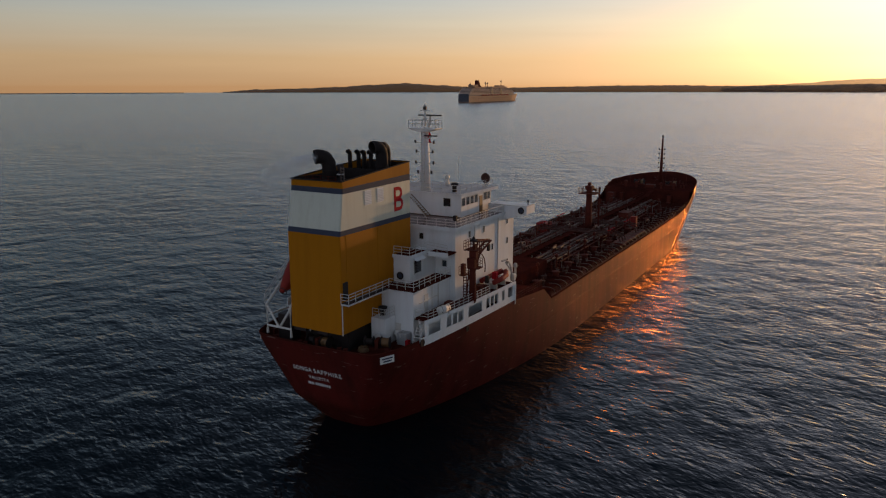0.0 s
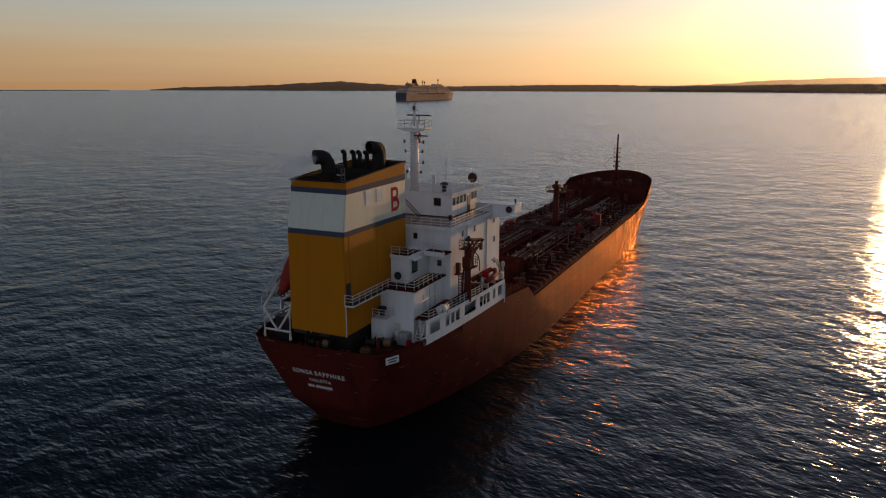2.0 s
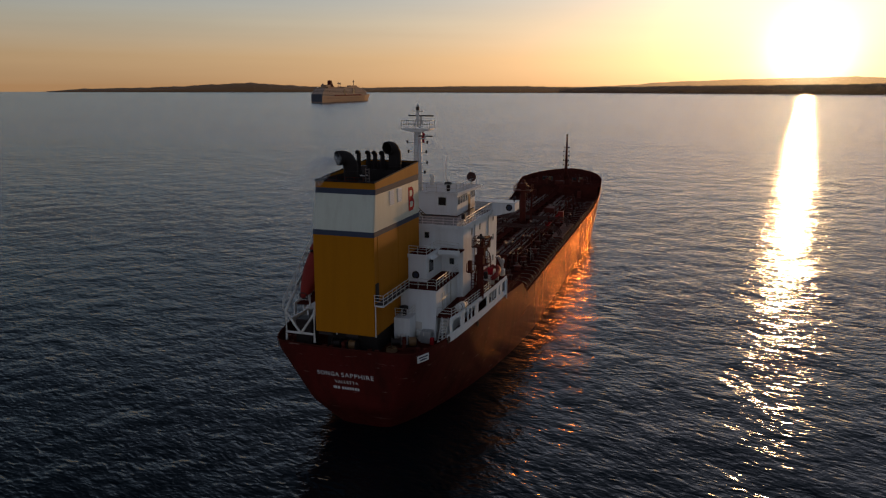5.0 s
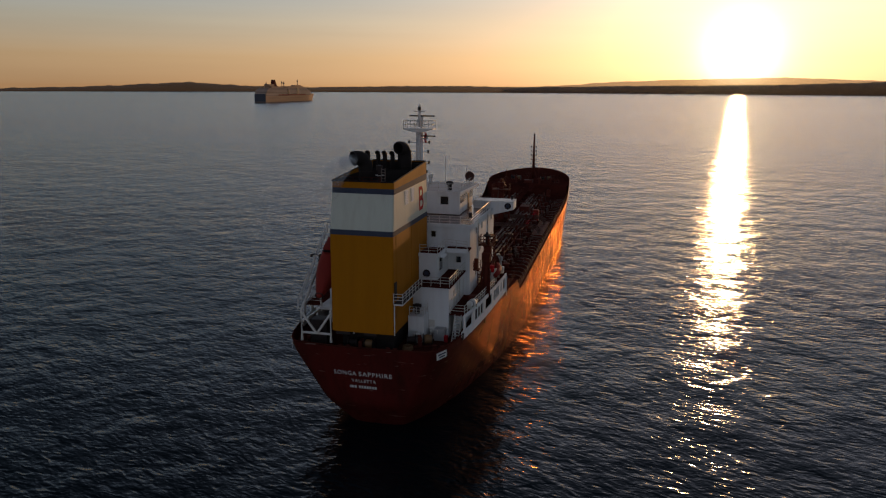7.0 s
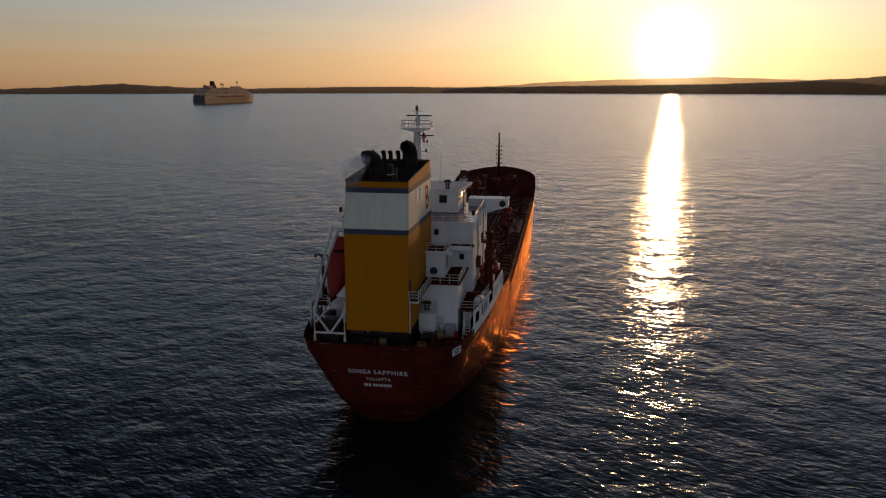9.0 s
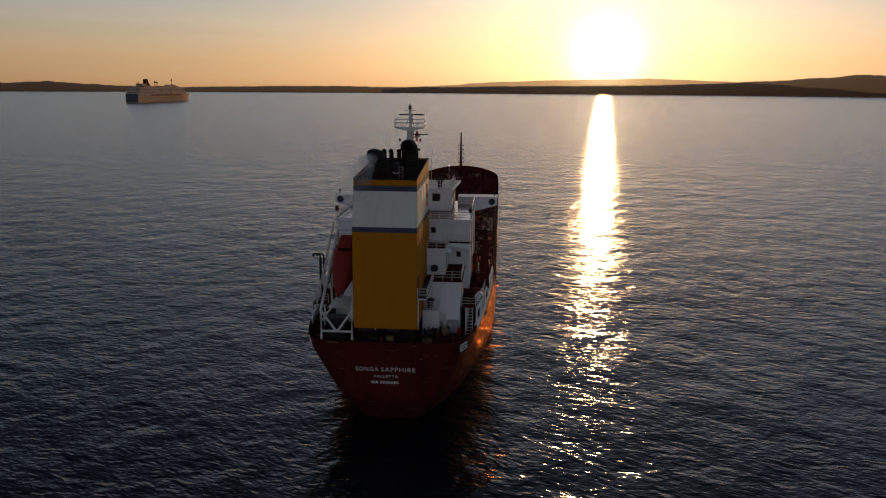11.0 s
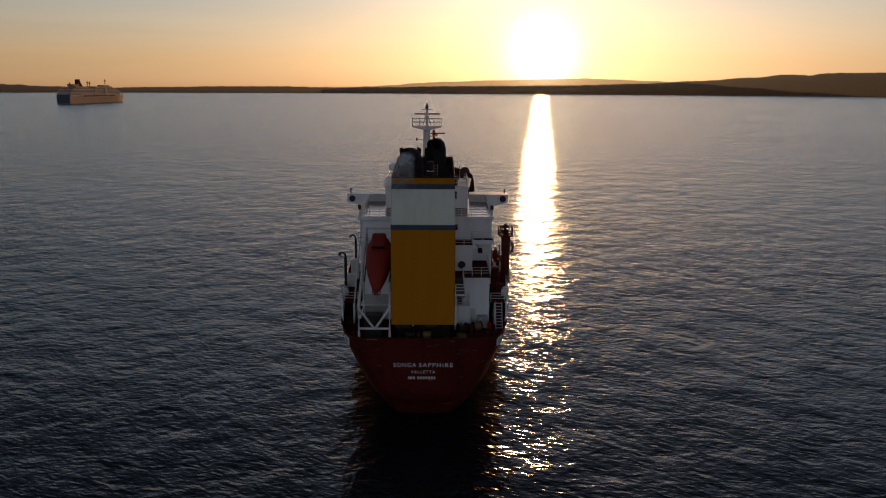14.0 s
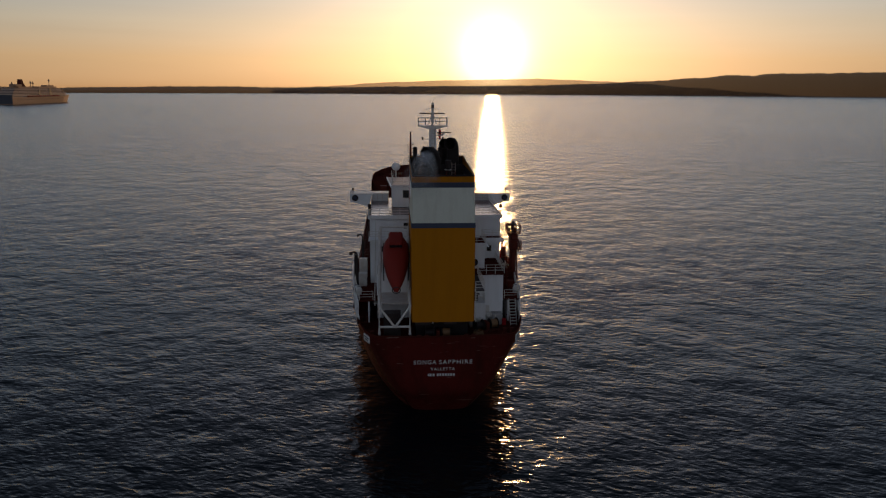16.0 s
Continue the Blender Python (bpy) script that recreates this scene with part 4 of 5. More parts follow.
# bridge wings
for s in (1, -1):
    wing = part("bridge_wing", prism(bmesh.new(), [(s * 6.0, 20.9), (s * 8.6, 20.55), (s * 11.5, 21.35), (s * 11.5, 22.4), (s * 8.6, 22.4), (s * 6.0, 22.4)], "y", 28.6, 31.3), M["white"], ship, "white steel bridge wing")
    part("wing_cap", boxes(tuple(sorted((s * 6.0, s * 11.55))) + (28.55, 31.35, 22.4, 22.47)), M["rail"], wing)
    for x in (10.75,):
        life_ring(s * x, 28.52, 21.85)
    part("wing_lamp", turned(bmesh.new(), (s * 11.1, 30, 22.47), [(0, 0.08), (0.35, 0.08), (0.4, 0.16), (0.65, 0.14)], 8), M["dark"], wing)
    railing([(s * 6.1, 28.5, 21.42), (s * 8.3, 28.5, 21.42)], ship, 0.8)

# ---------------------------------------------------------------- masts
mast = part("radar_mast", tube(bmesh.new(), [(0, 22.6, 24.4), (0, 22.6, 32.4)], 0.62, 14, 0.45), M["white"], ship, "white tapered radar mast", smooth=True)
part("mast_platform", prism(bmesh.new(), [(-1.95, 32.3), (-0.5, 31.95), (0.5, 31.95), (1.95, 32.3), (1.95, 32.42), (-1.95, 32.42)], "y", 21.7, 23.6), M["rail"], mast)
railing([(-1.9, 21.75, 32.42), (1.9, 21.75, 32.42), (1.9, 23.55, 32.42), (-1.9, 23.55, 32.42), (-1.9, 21.75, 32.42)], ship, 0.95, rows=(0.5, 0.95))
part("topmast", tubes(([(0, 22.6, 32.6), (0, 22.6, 35.3)], 0.16), ([(-0.5, 22.6, 32.6), (0, 22.6, 34.2)], 0.06), ([(0.5, 22.6, 32.6), (0, 22.6, 34.2)], 0.06),
                      ([(-0.75, 22.6, 34.55), (0.75, 22.6, 34.55)], 0.05), ([(0, 22.6, 35.0), (0, 22.6, 35.6)], 0.03)), M["rail"], mast)
part("masthead_light", boxes((-0.2, 0.2, 22.42, 22.78, 34.65, 35.1), bevel=0.05), M["dark"], mast)
part("radar_scanner", boxes((-1.7, 1.7, 23.75, 23.98, 33.85, 34.03), bevel=0.05), M["dark"], mast, "long radar scanner bar")
part("scanner_base", tubes(([(0, 23.4, 32.42), (0, 23.86, 33.0), (0, 23.86, 33.85)], 0.17)), M["rail"], mast)
part("lower_scanner", boxes((0.5, 2.4, 21.4, 21.55, 31.45, 31.6), bevel=0.03), M["dark"], mast)
part("bracket", tubes(([(0, 22.4, 31.1), (1.3, 21.6, 31.2)], 0.08), ([(1.3, 21.6, 31.2), (1.3, 21.5, 31.5)], 0.12)), M["rail"], mast)
for z, w in ((30.6, 1.35), (29.4, 1.2), (28.0, 1.3), (26.8, 1.0)):
    arm = part("light_arm", tubes(([(-w, 22.45, z), (w, 22.45, z)], 0.045)), M["rail"], ship)
    for s in (-1, 1):
        part("signal_lamp", turned(bmesh.new(), (s * w, 22.45, z), [(-0.12, 0.1), (0.22, 0.14), (0.3, 0.05)], 8), M["dark"], arm)
ladder(ship, (0.0, 21.95, 25.6), (0.0, 22.1, 32.2), (1, 0), 0.5, 20, M["rail"], "mast_ladder")
flag = bmesh.new()
rows = []
for i in range(9):
    z = 32.0 - i * 0.16
    rows.append([flag.verts.new((0.75 + 0.07 * k + 0.05 * math.sin(i + k), 22.1 + 0.09 * math.sin(i * 1.1 + k * 1.3), z - 0.03 * k)) for k in range(6)])
for a, b in zip(rows, rows[1:]):
    for k in range(5):
        flag.faces.new((a[k], a[k + 1], b[k + 1], b[k]))
fl = part("cloth", flag, M["redpaint"], thing("signal_flag", (0, 0, 0), "limp red signal flag hung below the mast platform", "flag"))
fl.modifiers.new("cloth", "SOLIDIFY").thickness = 0.01

fore = part("foremast", tube(bmesh.new(), [(0, 148.9, 11.4), (0, 148.9, 23.7)], 0.5, 12, 0.2), M["rust"], ship, "dark red foremast", smooth=True)
part("mast_light", turned(bmesh.new(), (0, 148.9, 23.7), [(0, 0.16), (0.2, 0.26), (0.55, 0.26), (0.7, 0.08)], 10), M["dark"], fore)
for z in (15.5, 16.8, 18.1, 19.3, 20.5):
    for s in (1, -1):
        arm = part("lamp_arm", tubes(([(0, 148.7, z), (s * 0.75, 148.7, z)], 0.08)), M["rust"], fore)
        part("lamp", turned(bmesh.new(), (s * 0.75, 148.7, z), [(-0.15, 0.1), (-0.1, 0.17), (0.25, 0.17), (0.35, 0.08)], 8), M["dark"], arm)
for s in (1, -1):
    part("stay", tubes(([(s * 1.4, 147.2, 11.4), (0, 148.9, 14.6)], 0.1)), M["rust"], fore)
part("fore_aerial", tubes(([(1.6, 148.2, 11.4), (1.6, 148.2, 15.6)], 0.06)), M["rust"], fore)

# ---------------------------------------------------------------- side screens with openings, boat deck
OPENINGS = ((6.9, 9.1, 1), (10.2, 13.6, 3), (14.7, 17.8, 1), (18.8, 21.8, 3), (22.8, 23.5, 1), (24.4, 25.7, 1))


def screen_piece(bm, s, y0, y1, z0, z1, n=3):
    """A curved plate that follows the shell."""
    rows = []
    for i in range(n + 1):
        y = y0 + (y1 - y0) * i / n
        b = half(y, 10.4) - 0.03
        rows.append([bm.verts.new((s * x, y, z)) for x, z in ((b, z0), (b, z1), (b - 0.12, z1), (b - 0.12, z0))])
    for a, b in zip(rows, rows[1:]):
        for k in range(4):
            bm.faces.new((a[k], a[(k + 1) % 4], b[(k + 1) % 4], b[k]))
    bm.faces.new(rows[0])
    bm.faces.new(rows[-1][::-1])


for s in (1, -1):
    bm = bmesh.new()
    screen_piece(bm, s, 5.7, 26.6, 10.28, 11.25, 14)
    screen_piece(bm, s, 6.35, 26.6, 12.55, 13.0, 14)
    y = 6.35
    for a, b, panes in OPENINGS + ((26.6, 26.6, 1),):
        screen_piece(bm, s, y, a, 11.25, 12.55)
        for k in range(1, panes):
            m = a + (b - a) * k / panes
            screen_piece(bm, s, m - 0.09, m + 0.09, 11.25, 12.55, 1)
        y = b
    bmesh.ops.recalc_face_normals(bm, faces=bm.faces)
    part("side_screen", bm, M["white"], ship, "white side screen with open ports")
    deck = bmesh.new()
    prism(deck, [(s * 3.5, 8.0), (s * (half(7, 10.4) - 0.2), 7.0)] + [(s * (half(y, 10.4) - 0.2), y) for y in (10, 14, 18, 22, 26.5)] + [(s * 3.5, 26.5)], "z", 12.62, 12.8)
    part("boat_deck", deck, M["deck"], ship)
    railing([(s * 7.8, 7.2, 12.8), (s * (half(7, 10.4) - 0.3), 7.2, 12.8)] + [(s * (half(y, 10.4) - 0.25), y, 12.8) for y in (9, 12, 15, 18, 20)], ship, 1.2)
    part("corner_bracket", prism(bmesh.new(), [(7.0, 12.55), (6.3, 12.55), (6.3, 11.6)], "x", *sorted((s * (half(6.5, 10.4) - 0.15), s * (half(6.5, 10.4) - 0.03)))), M["white"], ship)
    railing([(s * (half(y, 10) - 0.35), y, 10.0) for y in (27, 30, 33, 35.6)], ship, 1.3, red=True)
    if s > 0:
        ladder(ship, (8.7, 5.4, 10.0), (8.7, 7.1, 12.8), (1, 0), 0.75, 9, M["rail"])
    # added end wall that keeps the low sun out of the side passage
    part("passage_sun_stop", boxes(tuple(sorted((s * 8.4, s * 11.2))) + (26.35, 26.45, 9.95, 12.62)), M["white"], ship)
    part("passage_bulkhead", boxes(tuple(sorted((s * 8.2, s * 8.4))) + (7.3, 26.35, 9.95, 12.62)), M["white"], ship)


# ---------------------------------------------------------------- lifeboat and its ramp, to port of the funnel
def lifeboat():
    boat = thing("lifeboat", (-5.07, 0.7, 15.1), "enclosed orange-red free-fall lifeboat on its launching ramp", "lifeboat")
    bm = bmesh.new()
    length, rings = 7.8, []
    for i in range(13):
        u = i / 12
        f = math.sin(math.pi * min(1, 0.06 + u * 1.25) / 2) ** 0.8 if u < 0.75 else 1 - 0.35 * ((u - 0.75) / 0.25) ** 2
        row = []
        for k in range(16):
            a = 2 * math.pi * k / 16
            cx, cz = math.cos(a), math.sin(a)
            row.append(bm.verts.new((1.5 * f * abs(cx) ** 0.7 * (1 if cx > 0 else -1), length * u, (1.45 if cz > 0 else 1.15) * f * abs(cz) ** 0.8 * (1 if cz > 0 else -1) + 0.5 * u)))
        rings.append(row)
    for a, b in zip(rings, rings[1:]):
        for k in range(16):
            bm.faces.new((a[k], a[(k + 1) % 16], b[(k + 1) % 16], b[k]))
    bm.faces.new(rings[0][::-1])
    bm.faces.new(rings[-1])
    tilt = Matrix.Rotation(radians(29), 4, "X") @ Matrix.Translation((0, 0, 0.7))
    bmesh.ops.recalc_face_normals(bm, faces=bm.faces)
    part("boat_hull", bm, M["orange"], boat, "orange fibreglass hull", smooth=True).matrix_basis = tilt
    part("canopy", boxes((-0.8, 0.8, 5.0, 7.2, 1.2, 2.5), bevel=0.25), M["orange"], boat).matrix_basis = tilt
    part("canopy_window", boxes((-0.7, 0.7, 4.97, 5.0, 1.95, 2.3)), M["glass"], boat).matrix_basis = tilt
    for s in (1, -1):
        part("fender_strip", tubes(([(s * 1.36, 1.6, 0.1), (s * 1.4, 4, 0.2), (s * 1.4, 7.5, 0.4)], 0.07)), M["dark"], boat).matrix_basis = tilt
    part("rudder_guard", ring_mesh(bmesh.new(), (0, 0.25, -0.1), (0, 1, 0), 0.45, 0.06), M["dark"], boat).matrix_basis = tilt


lifeboat()
ramp = part("lifeboat_ramp", tubes(([(-6.95, 0, 10.9), (-6.95, 0, 14.2), (-6.85, 9.0, 21.2)], 0.16), ([(-3.62, 0, 10.9), (-3.62, 0, 14.2), (-3.62, 9.0, 21.2)], 0.16), seg=8), M["rail"], ship, "white steel launching ramp")
for a, b in (((-6.95, 0, 11.8), (-3.62, 0, 11.8)), ((-5.3, 0, 11.8), (-6.9, 0, 14.0)), ((-5.2, 0, 11.8), (-3.65, 0, 14.0)), ((-6.85, 9, 21.2), (-3.62, 9, 21.2))):
    part("brace", tubes(([a, b], 0.13), seg=8), M["rail"], ramp)
part("ramp_leg", tubes(([(-6.9, 8.9, 21.1), (-6.9, 11.0, 12.8)], 0.15), ([(-3.62, 8.9, 21.1), (-3.62, 11.0, 12.8)], 0.15), ([(-6.9, 4.5, 17.7), (-6.9, 5.5, 12.6)], 0.13), ([(-3.7, 4.5, 17.7), (-3.7, 5.5, 12.6)], 0.13)), M["rail"], ramp)
part("ramp_platform", boxes((-7.2, -3.5, 4.6, 9.2, 13.0, 13.15), (-6.9, -6.7, 0.1, 6, 12.9, 13.1)), M["rail"], ramp)
part("hydraulic_pump", boxes((-6.5, -4.6, 1.2, 2.8, 9.95, 12.9), bevel=0.08), M["dark"], ship)
railing([(-7.4, 0.2, 14.2), (-7.4, 9.0, 21.0)], ship, 1.3)

# ---------------------------------------------------------------- things on the boat deck
def liferaft(x, y, z, turn):
    raft = thing("liferaft_canister", (x, y, z), "white fibreglass liferaft canister on a steel cradle", "liferaft", "liferaft canisters")
    raft.rotation_euler.z = radians(turn)
    part("canister", turned(bmesh.new(), (0, 0, 0.62), [(-0.85, 0.2), (-0.78, 0.36), (-0.05, 0.42), (-0.04, 0.45), (0.04, 0.45), (0.05, 0.42), (0.78, 0.36), (0.85, 0.2)], 16, "x"), M["letters"], raft, smooth=True)
    for u in (-0.5, 0.5):
        part("cradle", boxes((u - 0.05, u + 0.05, -0.35, 0.35, 0, 0.3)), M["rail"], raft)
    for u in (-0.5, 0.5):
        part("strap", ring_mesh(bmesh.new(), (u, 0, 0.62), (1, 0, 0), 0.41, 0.03, 16, 4), M["dark"], raft)


liferaft(9.7, 10.1, 12.8, 75)
liferaft(-9.7, 10.1, 12.8, 105)


def rescue_boat():
    boat = thing("rescue_boat", (9.6, 23.6, 12.8), "small red inflatable rescue boat in its cradle", "rescue boat")
    bm = bmesh.new()
    for s in (-1, 1):
        tube(bm, [(s * 0.85, -2.2, 1.1), (s * 0.9, 0, 1.1), (s * 0.75, 1.6, 1.2), (s * 0.25, 2.5, 1.45)], 0.33, 10)
    part("inflatable_tube", bm, M["orange"], boat, "orange-red inflated tube", smooth=True)
    part("keel", prism(bmesh.new(), [(-0.7, 1.0), (0, 0.55), (0.7, 1.0)], "y", -2.2, 2.0), M["rail"], boat)
    part("outboard_motor", boxes((-0.25, 0.25, -2.6, -2.2, 1.0, 1.9), bevel=0.08), M["dark"], boat)
    part("console", boxes((-0.3, 0.3, -0.4, 0.2, 1.0, 1.9), bevel=0.05), M["redpaint"], boat)
    for y in (-1.2, 1.2):
        part("cradle", boxes((-0.8, 0.8, y - 0.1, y + 0.1, 0, 0.75)), M["rail"], boat)


rescue_boat()
davit = part("boat_davit", tubes((bend((10.3, 27.0, 12.8), (10.3, 27.0, 16.2), (10.0, 24.6, 15.9)), 0.11), ([(10.3, 27.0, 14), (10.1, 25.5, 15.6)], 0.08)), M["pale"], ship, "pale grey boat davit")
part("winch", boxes((10.0, 10.6, 27.1, 27.7, 12.8, 13.7), bevel=0.06), M["rail"], davit)
part("foam_monitor", turned(bmesh.new(), (9.9, 29.0, 12.8), [(0, 0.2), (1.3, 0.15), (1.4, 0.28), (1.8, 0.26), (1.95, 0.12)], 10), M["pale"], ship)


def provision_crane(x, y):
    crane = part("provision_crane", tube(bmesh.new(), [(x, y, 12.8), (x, y, 17.0)], 0.45, 14, 0.36), M["rust"], ship, "dark red provision crane with a folded jib", smooth=True)
    part("crane_house", boxes((x - 0.5, x + 0.5, y - 0.6, y + 0.5, 16.8, 18.1), bevel=0.1), M["rust"], crane)
    part("jib", tubes(([(x - 0.35, y, 18.0), (x - 0.3, y + 4.2, 19.4)], 0.12), ([(x + 0.35, y, 18.0), (x + 0.3, y + 4.2, 19.4)], 0.12), *[([(x - 0.34, y + 0.6 * k, 18.0 + 0.2 * k), (x + 0.34, y + 0.6 * k + 0.5, 18.1 + 0.2 * k)], 0.05) for k in range(7)]), M["rust"], crane)
    part("knuckle_boom", tubes(([(x, y + 4.2, 19.4), (x, y + 1.0, 19.9)], 0.2), ([(x, y + 0.2, 18.2), (x, y + 1.4, 19.8)], 0.12)), M["rust"], crane)
    part("cylinder", tubes(([(x, y + 0.5, 16.9), (x, y + 2.4, 18.7)], 0.14)), M["pipe"], crane)
    part("top_gear", boxes((x - 0.3, x + 0.6, y - 0.4, y + 0.3, 18.1, 18.9), (x + 0.1, x + 0.4, y - 0.2, y + 0.15, 18.9, 19.7), bevel=0.06), M["rust"], crane)
    lattice = []
    for u in (-0.55, 0.55):
        lattice.append(([(x + u, y - 0.5, 12.8), (x + u * 0.7, y - 0.2, 17.0)], 0.09))
        for k in range(5):
            lattice.append(([(x + u, y - 0.5, 13.0 + 0.8 * k), (x, y, 13.5 + 0.8 * k)], 0.05))
    lattice.append((bend((x + 0.2, y + 0.8, 18.6), (x + 1.1, y + 1.4, 18.4), (x + 1.0, y + 1.2, 16.2)), 0.07))
    part("mast_brace", tubes(*lattice), M["rust"], crane)
    part("hook_block", boxes((x - 0.15, x + 0.15, y + 3.9, y + 4.4, 18.1, 18.9), bevel=0.05), M["dark"], crane)
    part("control_stand", boxes((x - 1.5, x - 0.8, y - 0.5, y + 0.4, 15.8, 15.95), (x - 1.45, x - 1.0, y - 0.3, y + 0.2, 15.95, 17.2)), M["rust"], crane)
    part("hose_loop", tubes((bend((x + 0.4, y - 0.3, 18.2), (x + 1.2, y - 0.6, 17.6), (x + 0.5, y - 0.3, 16.6)), 0.05), (bend((x - 0.4, y + 0.3, 18.6), (x - 1.0, y + 1.6, 19.6), (x - 0.3, y + 2.8, 18.9)), 0.05)), M["rust"], crane)
    railing([(x + 0.5, y - 0.7, 17.0), (x + 1.0, y - 0.7, 17.0), (x + 1.0, y + 0.5, 17.0), (x + 0.5, y + 0.5, 17.0)], ship, 0.5, red=True)
    part("side_platform", boxes((x + 0.45, x + 1.05, y - 0.75, y + 0.55, 16.9, 17.0)), M["rust"], crane)
    railing([(x - 1.5, y - 0.6, 15.9), (x - 1.5, y + 0.5, 15.9), (x - 0.8, y + 0.5, 15.9)], ship, 0.5, red=True)
    part("top_platform", boxes((x - 0.9, x + 0.9, y - 0.6, y + 1.1, 18.95, 19.03)), M["rust"], crane)
    railing([(x - 0.88, y - 0.58, 19.03), (x + 0.88, y - 0.58, 19.03), (x + 0.88, y + 1.08, 19.03), (x - 0.88, y + 1.08, 19.03), (x - 0.88, y - 0.58, 19.03)], ship, 0.6, red=True)
    part("mast_light", turned(bmesh.new(), (x, y + 0.2, 19.03), [(0, 0.12), (0.9, 0.1), (0.95, 0.45), (1.1, 0.5), (1.25, 0.2), (1.5, 0.1)], 12), M["dark"], crane)
    ladder(ship, (x - 0.7, y - 0.6, 12.8), (x - 0.7, y - 0.6, 15.9), (1, 0), 0.4, 9, M["rust"], "crane_ladder")


provision_crane(10.15, 16.2)
for s, y, w, hh in ((1, 12.2, 0.9, 0.9), (1, 19.6, 0.8, 1.1), (1, 21.0, 1.0, 0.7), (-1, 14.0, 1.2, 1.6), (-1, 18.0, 1.0, 2.6), (-1, 22.0, 0.8, 1.2)):
    part("deck_locker", boxes((s * 9.3 - w / 2, s * 9.3 + w / 2, y - 0.5, y + 0.5, 12.8, 12.8 + hh), bevel=0.05), M["rust" if s > 0 else "rail"], ship)
for x, y, top in ((-9.8, 12.0, 17.0), (-10.2, 15.5, 16.2), (-9.4, 20.0, 17.6)):
    post = part("davit_post", tubes(([(x, y, 12.8), (x, y, top)], 0.16), (bend((x, y, top), (x, y, top + 0.8), (x - 0.6, y - 0.9, top + 0.7)), 0.1)), M["dark"], ship)
    part("sheave", turned(bmesh.new(), (x - 0.6, y - 0.9, top + 0.6), [(-0.1, 0.2), (0.1, 0.2)], 10, "x"), M["dark"], post)

# ---------------------------------------------------------------- stern mooring gear
def mooring_winch(x, y, z, turn=0):
    w = part("mooring_winch", boxes((-1.5, 1.5, -0.5, 0.5, 0, 0.25), (-0.2, 0.2, -0.55, 0.55, 0.2, 1.2), bevel=0.04), M["rust"], ship, "dark red mooring winch")
    w.matrix_basis = pose(x, y, z, 0, 0, turn)
    for u in (-0.9, 0.9):
        part("drum", turned(bmesh.new(), (u, 0, 0.85), [(-0.5, 0.62), (-0.44, 0.62), (-0.42, 0.34), (0.42, 0.34), (0.44, 0.62), (0.5, 0.62)], 16, "x"), M["dark"], w)
    part("rope", turned(bmesh.new(), (0.9, 0, 0.85), [(-0.4, 0.46), (-0.2, 0.5), (0.1, 0.47), (0.4, 0.48)], 14, "x"), M["ochre"], w)


def bollard(x, y, z):
    b = part("bollard", boxes((x - 0.7, x + 0.7, y - 0.3, y + 0.3, z, z + 0.08)), M["rust"], ship)
    for u in (-0.4, 0.4):
        part("bitt", turned(bmesh.new(), (x + u, y, z + 0.05), [(0, 0.2), (0.6, 0.2), (0.62, 0.26), (0.7, 0.26)], 12), M["rust"], b)


mooring_winch(5.2, 3.6, 9.95, 20)
mooring_winch(-0.5, 0.9, 9.95)
for x, y in ((7.6, 2.4), (-7.4, 2.0), (3.0, 0.3), (-2.2, 0.2), (8.8, 7.6), (-8.8, 7.6)):
    bollard(x, y, 9.95)
coil = thing("rope_coil", (4.2, 2.4, 9.95), "coil of ochre mooring rope on the stern deck", "rope")
for k, r in enumerate((0.55, 0.5, 0.46)):
    part("turn", ring_mesh(bmesh.new(), (0, 0, 0.1 + 0.15 * k), (0, 0, 1), r, 0.09, 16, 6), M["ochre"], coil)
for x, y in ((6.6, 6.3), (5.9, 6.6), (4.6, 4.4)):
    part("vent_head", turned(bmesh.new(), (x, y, 9.95), [(0, 0.18), (0.8, 0.18), (0.85, 0.42), (1.25, 0.42), (1.35, 0.2)], 12), M["rail"], ship)
part("hose_box", boxes((7.4, 7.8, 5.6, 6.1, 9.95, 10.7), bevel=0.04), M["redpaint"], ship, "red fire hose box")
part("power_unit", boxes((6.2, 7.4, 5.9, 7.0, 9.95, 11.3), bevel=0.06), M["pale"], ship)

# ---------------------------------------------------------------- cargo deck
def deck_z(x):
    return 7.35 + 0.35 * (1 - (x / 11) ** 2)


frame_shape = bmesh.new()
prism(frame_shape, [(-10.9, 7.3), (-10.2, 7.85), (10.2, 7.85), (10.9, 7.3)], "y", -0.1, 0.1)
frame_me = mesh_of("deck_transverse", frame_shape, M["deck"])
bar_bm = bmesh.new()
for s in (1,):
    tube(bar_bm, [(s * 11.05, 0, 7.4)] + bend((s * 10.95, 0, 7.8), (s * 10.8, 0, 8.45), (s * 10.0, 0, 8.5), 5) + [(s * 8.9, 0, 8.45)], 0.04, 6)
bar_me = mesh_of("side_pipe", bar_bm, M["dull"])
y = 40.5
while y < 131:
    fr = shared("deck_transverse", frame_me, ship, Matrix.Translation((0, y, 0)))
    if 38 < y < 128:
        shared("side_pipe", bar_me, fr, Matrix.Translation((0, 0.9, 0)))
        shared("side_pipe", bar_me, fr, pose(0, 0.9, 0, 0, 0, 180))
    y += 2.45
